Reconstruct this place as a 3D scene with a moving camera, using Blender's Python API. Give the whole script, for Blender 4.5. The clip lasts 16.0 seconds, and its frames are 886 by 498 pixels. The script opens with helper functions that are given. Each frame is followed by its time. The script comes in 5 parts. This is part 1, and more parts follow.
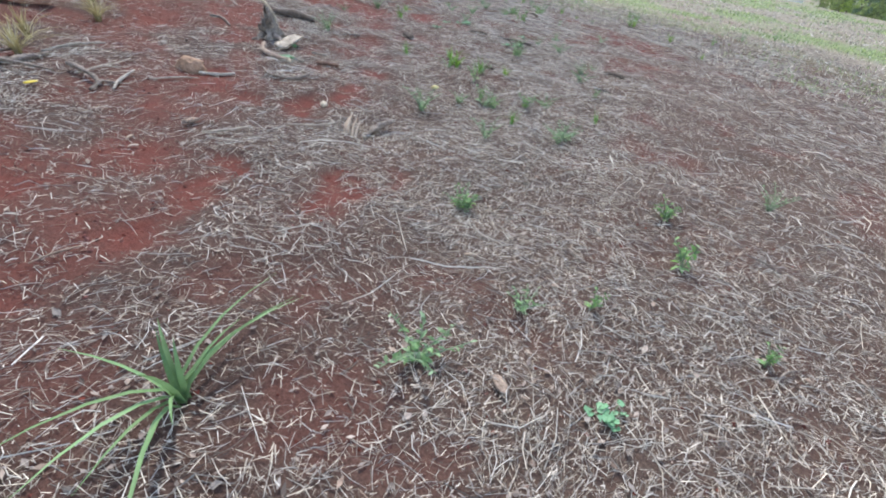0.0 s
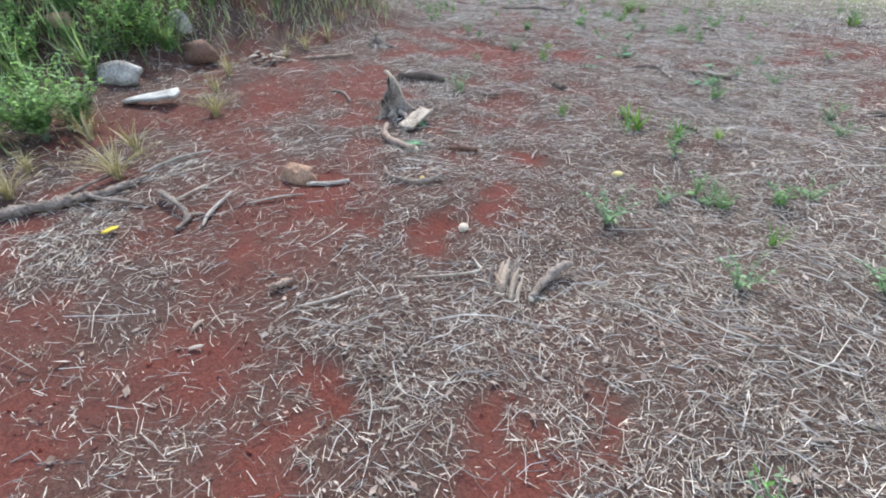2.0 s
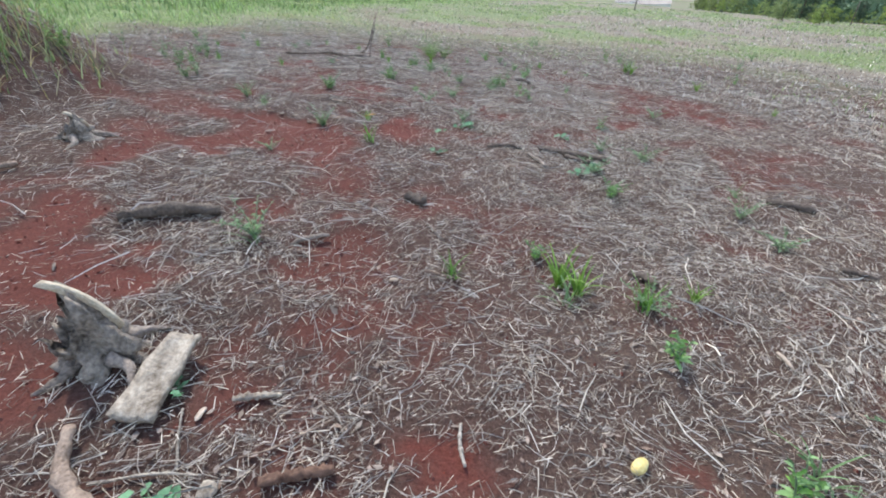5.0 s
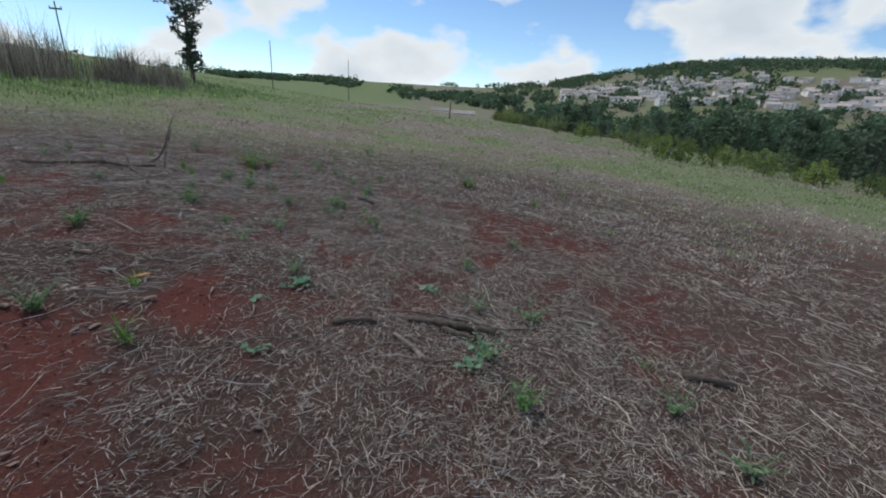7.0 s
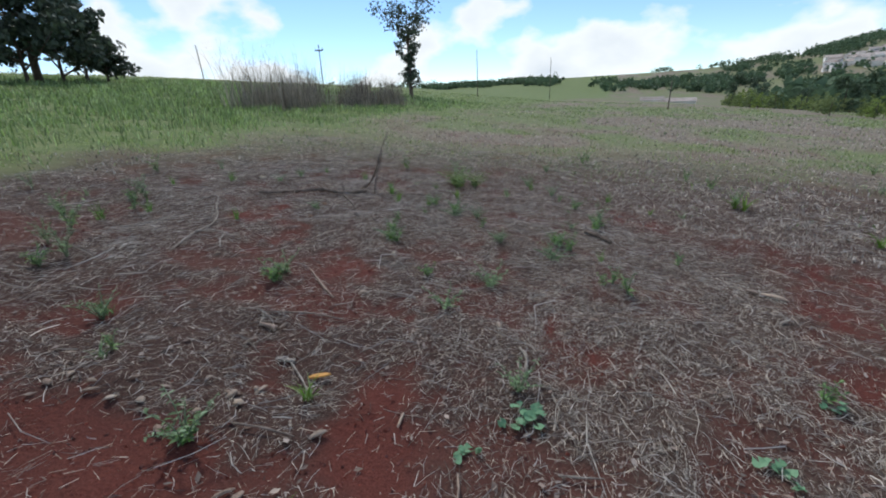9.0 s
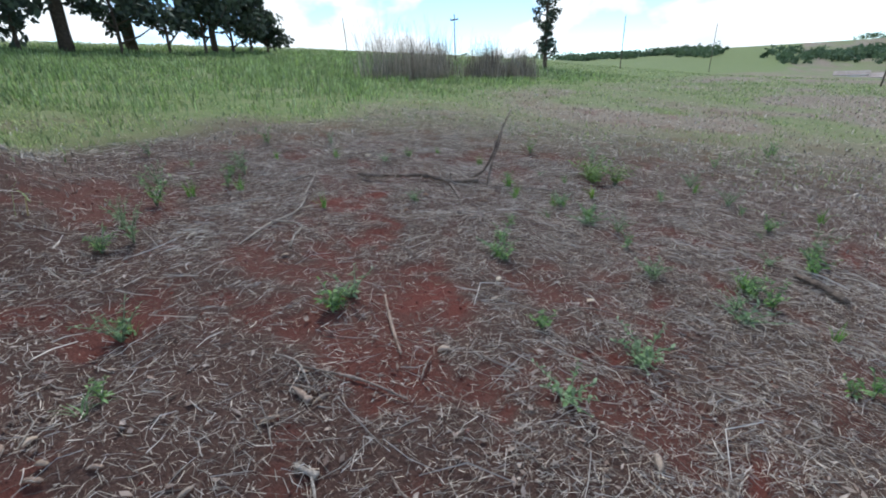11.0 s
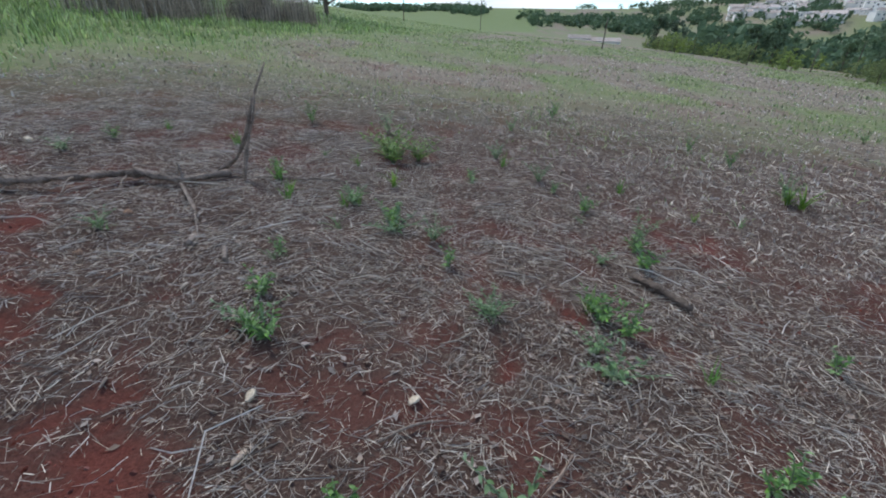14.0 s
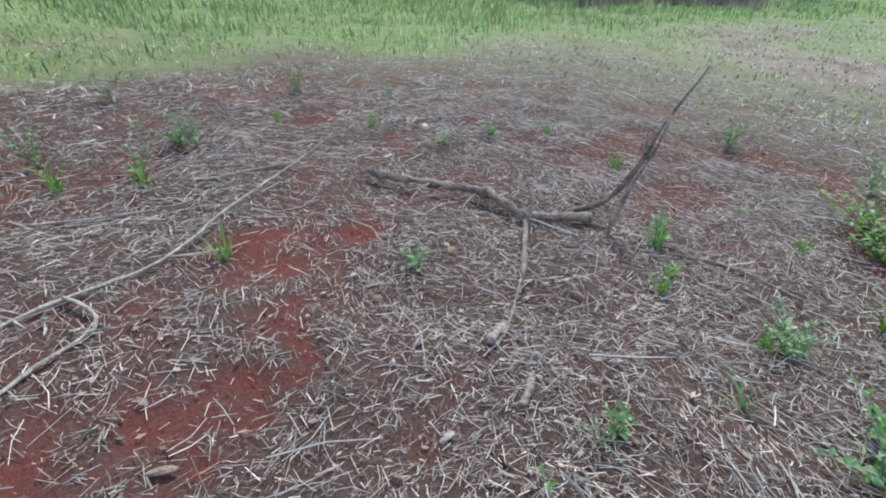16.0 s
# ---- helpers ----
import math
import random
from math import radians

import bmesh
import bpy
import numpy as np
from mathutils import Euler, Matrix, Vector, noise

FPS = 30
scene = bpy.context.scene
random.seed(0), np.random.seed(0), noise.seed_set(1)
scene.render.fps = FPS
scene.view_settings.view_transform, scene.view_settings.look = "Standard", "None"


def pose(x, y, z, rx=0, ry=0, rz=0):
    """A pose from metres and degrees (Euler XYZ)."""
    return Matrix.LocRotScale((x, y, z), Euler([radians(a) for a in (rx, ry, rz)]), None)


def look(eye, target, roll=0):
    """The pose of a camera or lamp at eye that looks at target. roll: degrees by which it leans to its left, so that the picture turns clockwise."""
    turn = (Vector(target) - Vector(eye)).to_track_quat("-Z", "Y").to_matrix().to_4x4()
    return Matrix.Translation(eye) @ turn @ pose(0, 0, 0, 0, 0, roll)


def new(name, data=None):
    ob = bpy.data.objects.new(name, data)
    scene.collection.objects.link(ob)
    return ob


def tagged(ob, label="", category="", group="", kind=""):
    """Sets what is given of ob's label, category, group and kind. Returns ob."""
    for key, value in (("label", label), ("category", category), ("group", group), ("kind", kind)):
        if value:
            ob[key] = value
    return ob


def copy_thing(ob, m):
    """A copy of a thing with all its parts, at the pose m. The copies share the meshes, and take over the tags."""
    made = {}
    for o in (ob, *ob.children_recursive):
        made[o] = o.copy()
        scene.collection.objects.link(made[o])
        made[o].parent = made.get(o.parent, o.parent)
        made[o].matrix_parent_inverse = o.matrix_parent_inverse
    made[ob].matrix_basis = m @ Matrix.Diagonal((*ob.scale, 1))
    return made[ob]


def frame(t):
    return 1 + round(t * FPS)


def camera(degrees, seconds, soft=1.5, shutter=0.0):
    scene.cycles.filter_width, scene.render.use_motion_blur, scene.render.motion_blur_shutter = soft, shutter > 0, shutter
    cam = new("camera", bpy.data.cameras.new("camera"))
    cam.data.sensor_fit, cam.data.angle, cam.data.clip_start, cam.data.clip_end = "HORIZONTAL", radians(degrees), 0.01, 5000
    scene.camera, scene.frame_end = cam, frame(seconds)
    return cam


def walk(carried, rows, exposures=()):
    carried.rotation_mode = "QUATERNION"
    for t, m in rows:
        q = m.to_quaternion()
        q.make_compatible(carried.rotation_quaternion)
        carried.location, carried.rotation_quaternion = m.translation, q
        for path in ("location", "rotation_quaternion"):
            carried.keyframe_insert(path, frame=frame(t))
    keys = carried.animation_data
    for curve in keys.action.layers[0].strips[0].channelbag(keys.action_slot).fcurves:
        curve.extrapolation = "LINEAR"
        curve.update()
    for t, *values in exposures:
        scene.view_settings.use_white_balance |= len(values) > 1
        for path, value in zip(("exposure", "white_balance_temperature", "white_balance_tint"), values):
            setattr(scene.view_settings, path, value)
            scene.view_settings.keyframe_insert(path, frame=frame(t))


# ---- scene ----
# ---------- camera and walk ----------
cam = camera(93.2, 16.0, soft=1.95)
PATH = [
    (0, (0.000, 0.000, 1.477), (-0.580, 1.531, 0.328), 5.23),
    (0.5, (-0.285, 0.451, 1.440), (-1.163, 1.768, 0.217), 1.36),
    (1, (-0.455, 0.656, 1.474), (-1.380, 1.927, 0.238), 4.50),
    (1.5, (-0.834, 0.937, 1.537), (-1.904, 2.203, 0.417), 3.48),
    (2, (-1.101, 1.268, 1.584), (-2.172, 2.565, 0.501), -4.55),
    (2.5, (-1.358, 1.659, 1.629), (-2.487, 2.920, 0.564), -3.51),
    (3, (-1.585, 1.926, 1.641), (-2.696, 3.256, 0.643), -3.78),
    (3.5, (-1.883, 2.179, 1.733), (-2.936, 3.581, 0.772), -1.88),
    (4, (-2.131, 2.545, 1.683), (-3.193, 3.936, 0.715), -3.83),
    (4.5, (-2.229, 2.892, 1.741), (-3.056, 4.421, 0.752), -7.43),
    (5, (-2.376, 3.276, 1.758), (-2.720, 4.954, 0.726), -1.37),
    (5.2, (-2.424, 3.413, 1.833), (-2.572, 5.157, 0.865), 1.44),
    (7.3, (-2.566, 5.050, 1.945), (-2.186, 6.909, 1.312), 3.06),
    (7.5, (-2.591, 5.216, 1.925), (-2.291, 7.092, 1.300), 0.37),
    (8, (-2.630, 5.700, 1.918), (-2.630, 7.585, 1.252), -0.62),
    (8.5, (-2.718, 6.002, 1.930), (-2.929, 7.875, 1.262), -5.71),
    (9, (-2.973, 6.412, 1.994), (-3.485, 8.226, 1.327), -2.74),
    (9.5, (-3.082, 6.756, 1.962), (-3.857, 8.457, 1.251), -5.49),
    (9.7, (-3.114, 6.949, 1.993), (-4.026, 8.602, 1.334), -6.09),
    (11.8, (-3.458, 7.636, 1.946), (-4.361, 9.219, 1.122), 0.45),
    (12, (-3.407, 7.701, 1.939), (-3.954, 9.419, 1.074), 0.30),
    (12.5, (-3.265, 7.961, 1.867), (-2.933, 9.637, 0.827), -0.02),
    (13, (-3.345, 8.211, 1.881), (-3.036, 9.860, 0.792), -2.32),
    (13.5, (-3.516, 8.606, 1.962), (-3.257, 10.402, 1.122), 5.57),
    (14, (-3.660, 8.927, 1.894), (-3.811, 10.685, 0.953), 1.15),
    (14.5, (-3.744, 9.259, 1.896), (-4.362, 10.883, 0.906), -0.37),
    (15, (-3.887, 9.585, 1.878), (-4.523, 11.176, 0.847), -0.61),
    (15.5, (-4.150, 9.868, 1.922), (-4.921, 11.412, 0.910), 5.42),
    (16, (-4.468, 10.110, 1.851), (-5.863, 11.149, 0.864), -0.78),
]
EXPOSURES = [
    (0, 1.38, 6300, 6), (0.5, 1.73, 6300, 6), (1, 1.88, 6300, 6), (1.5, 1.68, 6300, 6), (2, 1.53, 6300, 6), (2.5, 1.58, 6300, 6),
    (3, 1.58, 6300, 6), (3.5, 0.7, 6300, 6), (4, 0.9, 6300, 6), (4.5, 1.35, 6300, 6), (5, 1.25, 6300, 6), (5.3, 1.0, 6300, 6),
    (7.3, -0.16, 6330, 7), (7.5, -0.11, 6330, 7), (8, -0.06, 6330, 7), (8.5, 0.04, 6330, 7), (9, 0.14, 6330, 7), (9.5, 0.29, 6330, 7),
    (9.8, 0.34, 6330, 7), (11.8, 0.68, 6060, 6), (12, 0.73, 6060, 6), (12.5, 1.18, 6060, 6), (13, 1.83, 6060, 6), (13.5, 0.33, 6060, 6),
    (14, 0.33, 6060, 6), (14.5, 0.93, 6060, 6), (15, 1.72, 6060, 6), (15.5, 0.93, 6060, 6), (16, 1.18, 6060, 6),
]
walk(cam, [(t, look(eye, target, roll)) for t, eye, target, roll in PATH], EXPOSURES)

# ---------- world, sun ----------
SUN_ELEV, SUN_AZ = 52.0, -35.0  # degrees; azimuth from +y towards +x


def build_world():
    world = bpy.data.worlds.new("sky")
    scene.world = world
    world.use_nodes = True
    nt = world.node_tree
    nt.nodes.clear()
    N, L = nt.nodes.new, nt.links.new
    sky = N("ShaderNodeTexSky")
    sky.sky_type, sky.sun_disc = "NISHITA", False
    sky.sun_elevation, sky.sun_rotation = radians(SUN_ELEV), radians(SUN_AZ)
    sky.air_density, sky.dust_density, sky.ozone_density = 0.8, 0.0, 4.0
    blue = N("ShaderNodeBackground")
    blue.inputs["Strength"].default_value = 0.15
    L(sky.outputs[0], blue.inputs["Color"])
    coord = N("ShaderNodeTexCoord")
    sep = N("ShaderNodeSeparateXYZ")
    L(coord.outputs["Generated"], sep.inputs[0])
    flat = N("ShaderNodeCombineXYZ")
    tall = N("ShaderNodeMath")
    tall.operation = "MULTIPLY"
    tall.inputs[1].default_value = 1.7
    L(sep.outputs["Z"], tall.inputs[0])
    L(sep.outputs["X"], flat.inputs["X"])
    L(sep.outputs["Y"], flat.inputs["Y"])
    L(tall.outputs[0], flat.inputs["Z"])
    big = N("ShaderNodeTexNoise")
    big.inputs["Scale"].default_value = 5.0
    big.inputs["Detail"].default_value = 6.0
    big.inputs["Roughness"].default_value = 0.46
    big.inputs["Distortion"].default_value = 0.0
    L(flat.outputs[0], big.inputs["Vector"])
    edge = N("ShaderNodeValToRGB")
    edge.color_ramp.elements[0].position, edge.color_ramp.elements[1].position = 0.50, 0.575
    edge.color_ramp.elements[0].color = (0, 0, 0, 1)
    edge.color_ramp.elements[1].color = (1, 1, 1, 1)
    low = N("ShaderNodeMath")
    low.operation = "MULTIPLY_ADD"
    low.inputs[1].default_value, low.inputs[2].default_value = -0.38, 0.062
    L(sep.outputs["Z"], low.inputs[0])
    floor_ = N("ShaderNodeMath")
    floor_.operation = "MAXIMUM"
    floor_.inputs[1].default_value = -0.012
    L(low.outputs[0], floor_.inputs[0])
    cover = N("ShaderNodeMath")
    cover.operation = "ADD"
    L(big.outputs[0], cover.inputs[0])
    L(floor_.outputs[0], cover.inputs[1])
    L(cover.outputs[0], edge.inputs[0])
    tone = N("ShaderNodeValToRGB")
    tone.color_ramp.elements[0].position, tone.color_ramp.elements[1].position = 0.48, 0.72
    tone.color_ramp.elements[0].color = (0.96, 0.98, 1.0, 1)
    tone.color_ramp.elements[1].color = (0.70, 0.75, 0.82, 1)
    L(big.outputs[0], tone.inputs[0])
    white = N("ShaderNodeBackground")
    white.inputs["Strength"].default_value = 1.0
    L(tone.outputs[0], white.inputs["Color"])
    mix = N("ShaderNodeMixShader")
    L(edge.outputs[0], mix.inputs[0])
    L(blue.outputs[0], mix.inputs[1])
    L(white.outputs[0], mix.inputs[2])
    out = N("ShaderNodeOutputWorld")
    L(mix.outputs[0], out.inputs["Surface"])


build_world()
sun = new("sun", bpy.data.lights.new("sun", "SUN"))
sun.data.energy, sun.data.angle, sun.data.color = 2.2, radians(5), (1.0, 0.95, 0.88)
sa, se = radians(SUN_AZ), radians(SUN_ELEV)
sun.matrix_world = look((0, 0, 60), (-math.sin(sa) * math.cos(se), -math.cos(sa) * math.cos(se), 60 - math.sin(se)))

# ---------- materials ----------


def material(name, base, rough=0.8, spread=0.25, scale=6.0, fine=60.0, bump=0.3, bump_scale=40.0, island=0.0, each=0.0, second=None, translucent=0.0, spec=0.3):
    """Two scales of variation on a base colour, relief, and tints per piece or per loose island."""
    m = bpy.data.materials.new(name)
    m.use_nodes = True
    nt = m.node_tree
    N, L = nt.nodes.new, nt.links.new
    bsdf = nt.nodes["Principled BSDF"]
    bsdf.inputs["Roughness"].default_value = rough
    bsdf.inputs["Specular IOR Level"].default_value = spec
    coord = N("ShaderNodeTexCoord")
    c1, c2 = N("ShaderNodeTexNoise"), N("ShaderNodeTexNoise")
    for c, s in ((c1, scale), (c2, fine)):
        c.inputs["Scale"].default_value = s
        c.inputs["Detail"].default_value = 4
        L(coord.outputs["Object"], c.inputs["Vector"])
    dark = tuple(v * (1 - spread) for v in base)
    lite = tuple(min(1, v * (1 + spread)) for v in (second or base))
    ramp = N("ShaderNodeMix")
    ramp.data_type = "RGBA"
    ramp.inputs["A"].default_value, ramp.inputs["B"].default_value = (*dark, 1), (*lite, 1)
    total = N("ShaderNodeMath")
    total.operation = "MULTIPLY_ADD"
    L(c1.outputs[0], total.inputs[0])
    total.inputs[1].default_value = 1.5
    half = N("ShaderNodeMath")
    half.operation = "MULTIPLY_ADD"
    L(c2.outputs[0], half.inputs[0])
    half.inputs[1].default_value, half.inputs[2].default_value = 1.2, -0.85
    L(half.outputs[0], total.inputs[2])
    total.use_clamp = True
    fac = total.outputs[0]
    rnd = None
    if island:
        rnd, amount = N("ShaderNodeNewGeometry").outputs["Random Per Island"], island
    elif each:
        rnd, amount = N("ShaderNodeObjectInfo").outputs["Random"], each
    if island:
        w1, w2, w3 = N("ShaderNodeMath"), N("ShaderNodeMath"), N("ShaderNodeMath")
        w1.operation, w2.operation, w3.operation = "MULTIPLY", "FRACT", "MULTIPLY_ADD"
        w1.inputs[1].default_value = 7.7
        L(rnd, w1.inputs[0])
        L(w1.outputs[0], w2.inputs[0])
        L(fac, w3.inputs[0])
        w3.inputs[1].default_value = 0.5
        k2 = N("ShaderNodeMath")
        k2.operation = "MULTIPLY_ADD"
        L(w2.outputs[0], k2.inputs[0])
        k2.inputs[1].default_value, k2.inputs[2].default_value = 0.9, -0.2
        L(k2.outputs[0], w3.inputs[2])
        w3.use_clamp = True
        fac = w3.outputs[0]
    L(fac, ramp.inputs["Factor"])
    colour = ramp.outputs["Result"]
    if rnd:
        hsv = N("ShaderNodeHueSaturation")
        v = N("ShaderNodeMapRange")
        v.inputs["To Min"].default_value, v.inputs["To Max"].default_value = 1 - amount, 1 + amount
        L(rnd, v.inputs["Value"])
        L(v.outputs[0], hsv.inputs["Value"])
        w = N("ShaderNodeMath")
        w.operation = "FRACT"
        k = N("ShaderNodeMath")
        k.operation = "MULTIPLY"
        k.inputs[1].default_value = 17.3
        L(rnd, k.inputs[0])
        L(k.outputs[0], w.inputs[0])
        s = N("ShaderNodeMapRange")
        s.inputs["To Min"].default_value, s.inputs["To Max"].default_value = 1 - 0.6 * amount, 1 + 0.4 * amount
        L(w.outputs[0], s.inputs["Value"])
        L(s.outputs[0], hsv.inputs["Saturation"])
        L(colour, hsv.inputs["Color"])
        colour = hsv.outputs[0]
    L(colour, bsdf.inputs["Base Color"])
    if bump:
        b, h = N("ShaderNodeBump"), N("ShaderNodeTexNoise")
        h.inputs["Scale"].default_value, h.inputs["Detail"].default_value = bump_scale, 5
        b.inputs["Strength"].default_value, b.inputs["Distance"].default_value = bump, 0.02
        L(coord.outputs["Object"], h.inputs["Vector"])
        L(h.outputs[0], b.inputs["Height"])
        L(b.outputs[0], bsdf.inputs["Normal"])
    if translucent:
        out = nt.nodes["Material Output"]
        tr, mx = N("ShaderNodeBsdfTranslucent"), N("ShaderNodeMixShader")
        L(colour, tr.inputs["Color"])
        mx.inputs[0].default_value = translucent
        L(bsdf.outputs[0], mx.inputs[1])
        L(tr.outputs[0], mx.inputs[2])
        L(mx.outputs[0], out.inputs["Surface"])
    return m


M_STRAW = material("dry_straw", (0.20, 0.140, 0.105), 0.75, 0.2, 3, 80, 0.1, 60, island=0.5, second=(0.61, 0.545, 0.455))
M_SHREDS = material("straw_shreds", (0.125, 0.082, 0.063), 0.8, 0.25, 3, 80, 0.1, 60, island=0.5, second=(0.48, 0.42, 0.345))
M_LEAFLITTER = material("dead_leaves", (0.15, 0.095, 0.075), 0.8, 0.3, 4, 50, 0.2, 50, island=0.45, second=(0.25, 0.20, 0.165))
M_CRUMB = material("soil_crumbs", (0.135, 0.040, 0.029), 0.95, 0.3, 5, 90, 0.5, 60, island=0.35)
M_BARK = material("grey_bark", (0.13, 0.10, 0.08), 0.9, 0.45, 9, 70, 0.8, 45, second=(0.26, 0.21, 0.175))
M_BARK_MID = material("brown_bark", (0.085, 0.060, 0.046), 0.92, 0.45, 9, 70, 0.9, 45, second=(0.25, 0.20, 0.165))
M_BARK_DARK = material("dark_bark", (0.07, 0.052, 0.042), 0.92, 0.4, 8, 60, 0.9, 40, second=(0.13, 0.10, 0.08))
M_STICK = material("weathered_stick", (0.25, 0.20, 0.155), 0.85, 0.45, 14, 90, 0.8, 70, second=(0.37, 0.32, 0.265), each=0.25)
M_TAN = material("tan_stick", (0.19, 0.12, 0.085), 0.8, 0.4, 12, 90, 0.6, 60, second=(0.32, 0.24, 0.185))
M_STUMP = material("rotten_stump", (0.085, 0.06, 0.048), 0.9, 0.5, 7, 60, 1.0, 50, second=(0.27, 0.225, 0.185))
M_CUTWOOD = material("pale_broken_wood", (0.52, 0.40, 0.27), 0.75, 0.25, 20, 120, 0.5, 90, second=(0.62, 0.54, 0.42))
M_ROCK = material("brown_rock", (0.20, 0.105, 0.065), 0.9, 0.4, 9, 60, 0.7, 30, second=(0.33, 0.21, 0.14))
M_ROCK_GREY = material("grey_rock", (0.13, 0.105, 0.085), 0.9, 0.5, 5, 40, 1.0, 22, second=(0.34, 0.31, 0.27))
M_ROCK_DARK = material("dark_red_rock", (0.10, 0.05, 0.035), 0.9, 0.4, 6, 60, 0.7, 30, second=(0.17, 0.10, 0.07))
M_PLANK = material("silver_plank", (0.26, 0.24, 0.22), 0.85, 0.4, 9, 90, 0.6, 60, second=(0.44, 0.42, 0.39))
M_SLAB = material("earthy_bark_slab", (0.19, 0.13, 0.085), 0.85, 0.5, 11, 60, 0.8, 40, second=(0.34, 0.29, 0.235))
M_FRUIT = material("yellow_fruit", (0.62, 0.42, 0.10), 0.5, 0.3, 14, 80, 0.2, 60, second=(0.70, 0.60, 0.28))
M_LEAF_Y = material("yellow_leaf", (0.60, 0.45, 0.05), 0.6, 0.2, 20, 90, 0.1, 60, translucent=0.2)
M_LEAF_O = material("orange_leaf", (0.55, 0.27, 0.06), 0.6, 0.3, 20, 90, 0.1, 60)
M_CHIP = material("pale_chip", (0.38, 0.295, 0.225), 0.8, 0.3, 15, 90, 0.4, 70, each=0.25)
M_WEED = material("weed_leaf", (0.10, 0.22, 0.055), 0.6, 0.3, 14, 80, 0.1, 60, island=0.35, translucent=0.3, second=(0.19, 0.34, 0.09))
M_WEED_PALE = material("pale_weed_leaf", (0.17, 0.28, 0.12), 0.65, 0.3, 14, 80, 0.1, 60, island=0.35, translucent=0.3, second=(0.21, 0.31, 0.15))
M_BANK = material("bank_leaf", (0.15, 0.29, 0.08), 0.6, 0.3, 9, 60, 0.1, 60, island=0.35, translucent=0.4, second=(0.25, 0.40, 0.12))
M_ROUND = material("round_leaf", (0.09, 0.25, 0.12), 0.55, 0.3, 12, 70, 0.15, 50, island=0.25, translucent=0.25, second=(0.13, 0.27, 0.13))
M_TUFT = material("grass_tuft", (0.15, 0.29, 0.055), 0.6, 0.3, 10, 80, 0.1, 60, island=0.35, translucent=0.3, second=(0.22, 0.33, 0.08))
M_DRYTUFT = material("dry_tuft", (0.36, 0.30, 0.13), 0.7, 0.3, 10, 80, 0.1, 60, island=0.4, translucent=0.2, second=(0.44, 0.38, 0.22))
M_GRASS = material("field_grass", (0.17, 0.28, 0.085), 0.7, 0.3, 0.35, 6, 0.0, 60, island=0.35, translucent=0.5, second=(0.36, 0.40, 0.20))
M_TALLGRASS = material("tall_grass", (0.145, 0.235, 0.085), 0.7, 0.3, 0.5, 8, 0.0, 60, island=0.4, translucent=0.45, second=(0.28, 0.37, 0.15))
M_DRYGRASS = material("dry_grass", (0.27, 0.235, 0.18), 0.8, 0.3, 0.5, 8, 0.0, 60, island=0.4, second=(0.34, 0.30, 0.25), translucent=0.2)
# leaf colour paler and greyer than the foliage, standing in for haze
M_HAZY_TREELEAF = material("hazy_tree_leaf", (0.075, 0.10, 0.07), 0.65, 0.3, 1, 8, 0.0, 60, island=0.4, translucent=0.15)
# woodland green lifted and blued: distance haze is put into the leaf colour
M_HAZY_WOODS = material("hazy_woods_leaf", (0.085, 0.125, 0.075), 0.75, 0.3, 0.25, 2, 0.0, 60, each=0.3, second=(0.12, 0.175, 0.10), translucent=0.3)
M_HEDGE = material("hedge_leaf", (0.15, 0.21, 0.06), 0.75, 0.3, 0.25, 2, 0.0, 60, each=0.35, second=(0.24, 0.29, 0.10), translucent=0.3)
M_POLE = material("weathered_pole", (0.13, 0.105, 0.085), 0.85, 0.3, 4, 40, 0.4, 30)
M_WALL = material("house_wall", (0.74, 0.71, 0.68), 0.9, 0.12, 0.3, 4, 0.0, each=0.25, second=(0.80, 0.75, 0.70))
M_ROOF = material("tile_roof", (0.36, 0.28, 0.24), 0.9, 0.2, 0.6, 6, 0.0, each=0.35, second=(0.48, 0.42, 0.38))
M_WINDOW = material("window_dark", (0.06, 0.07, 0.085), 0.3, 0.2, 1, 8, 0.0)


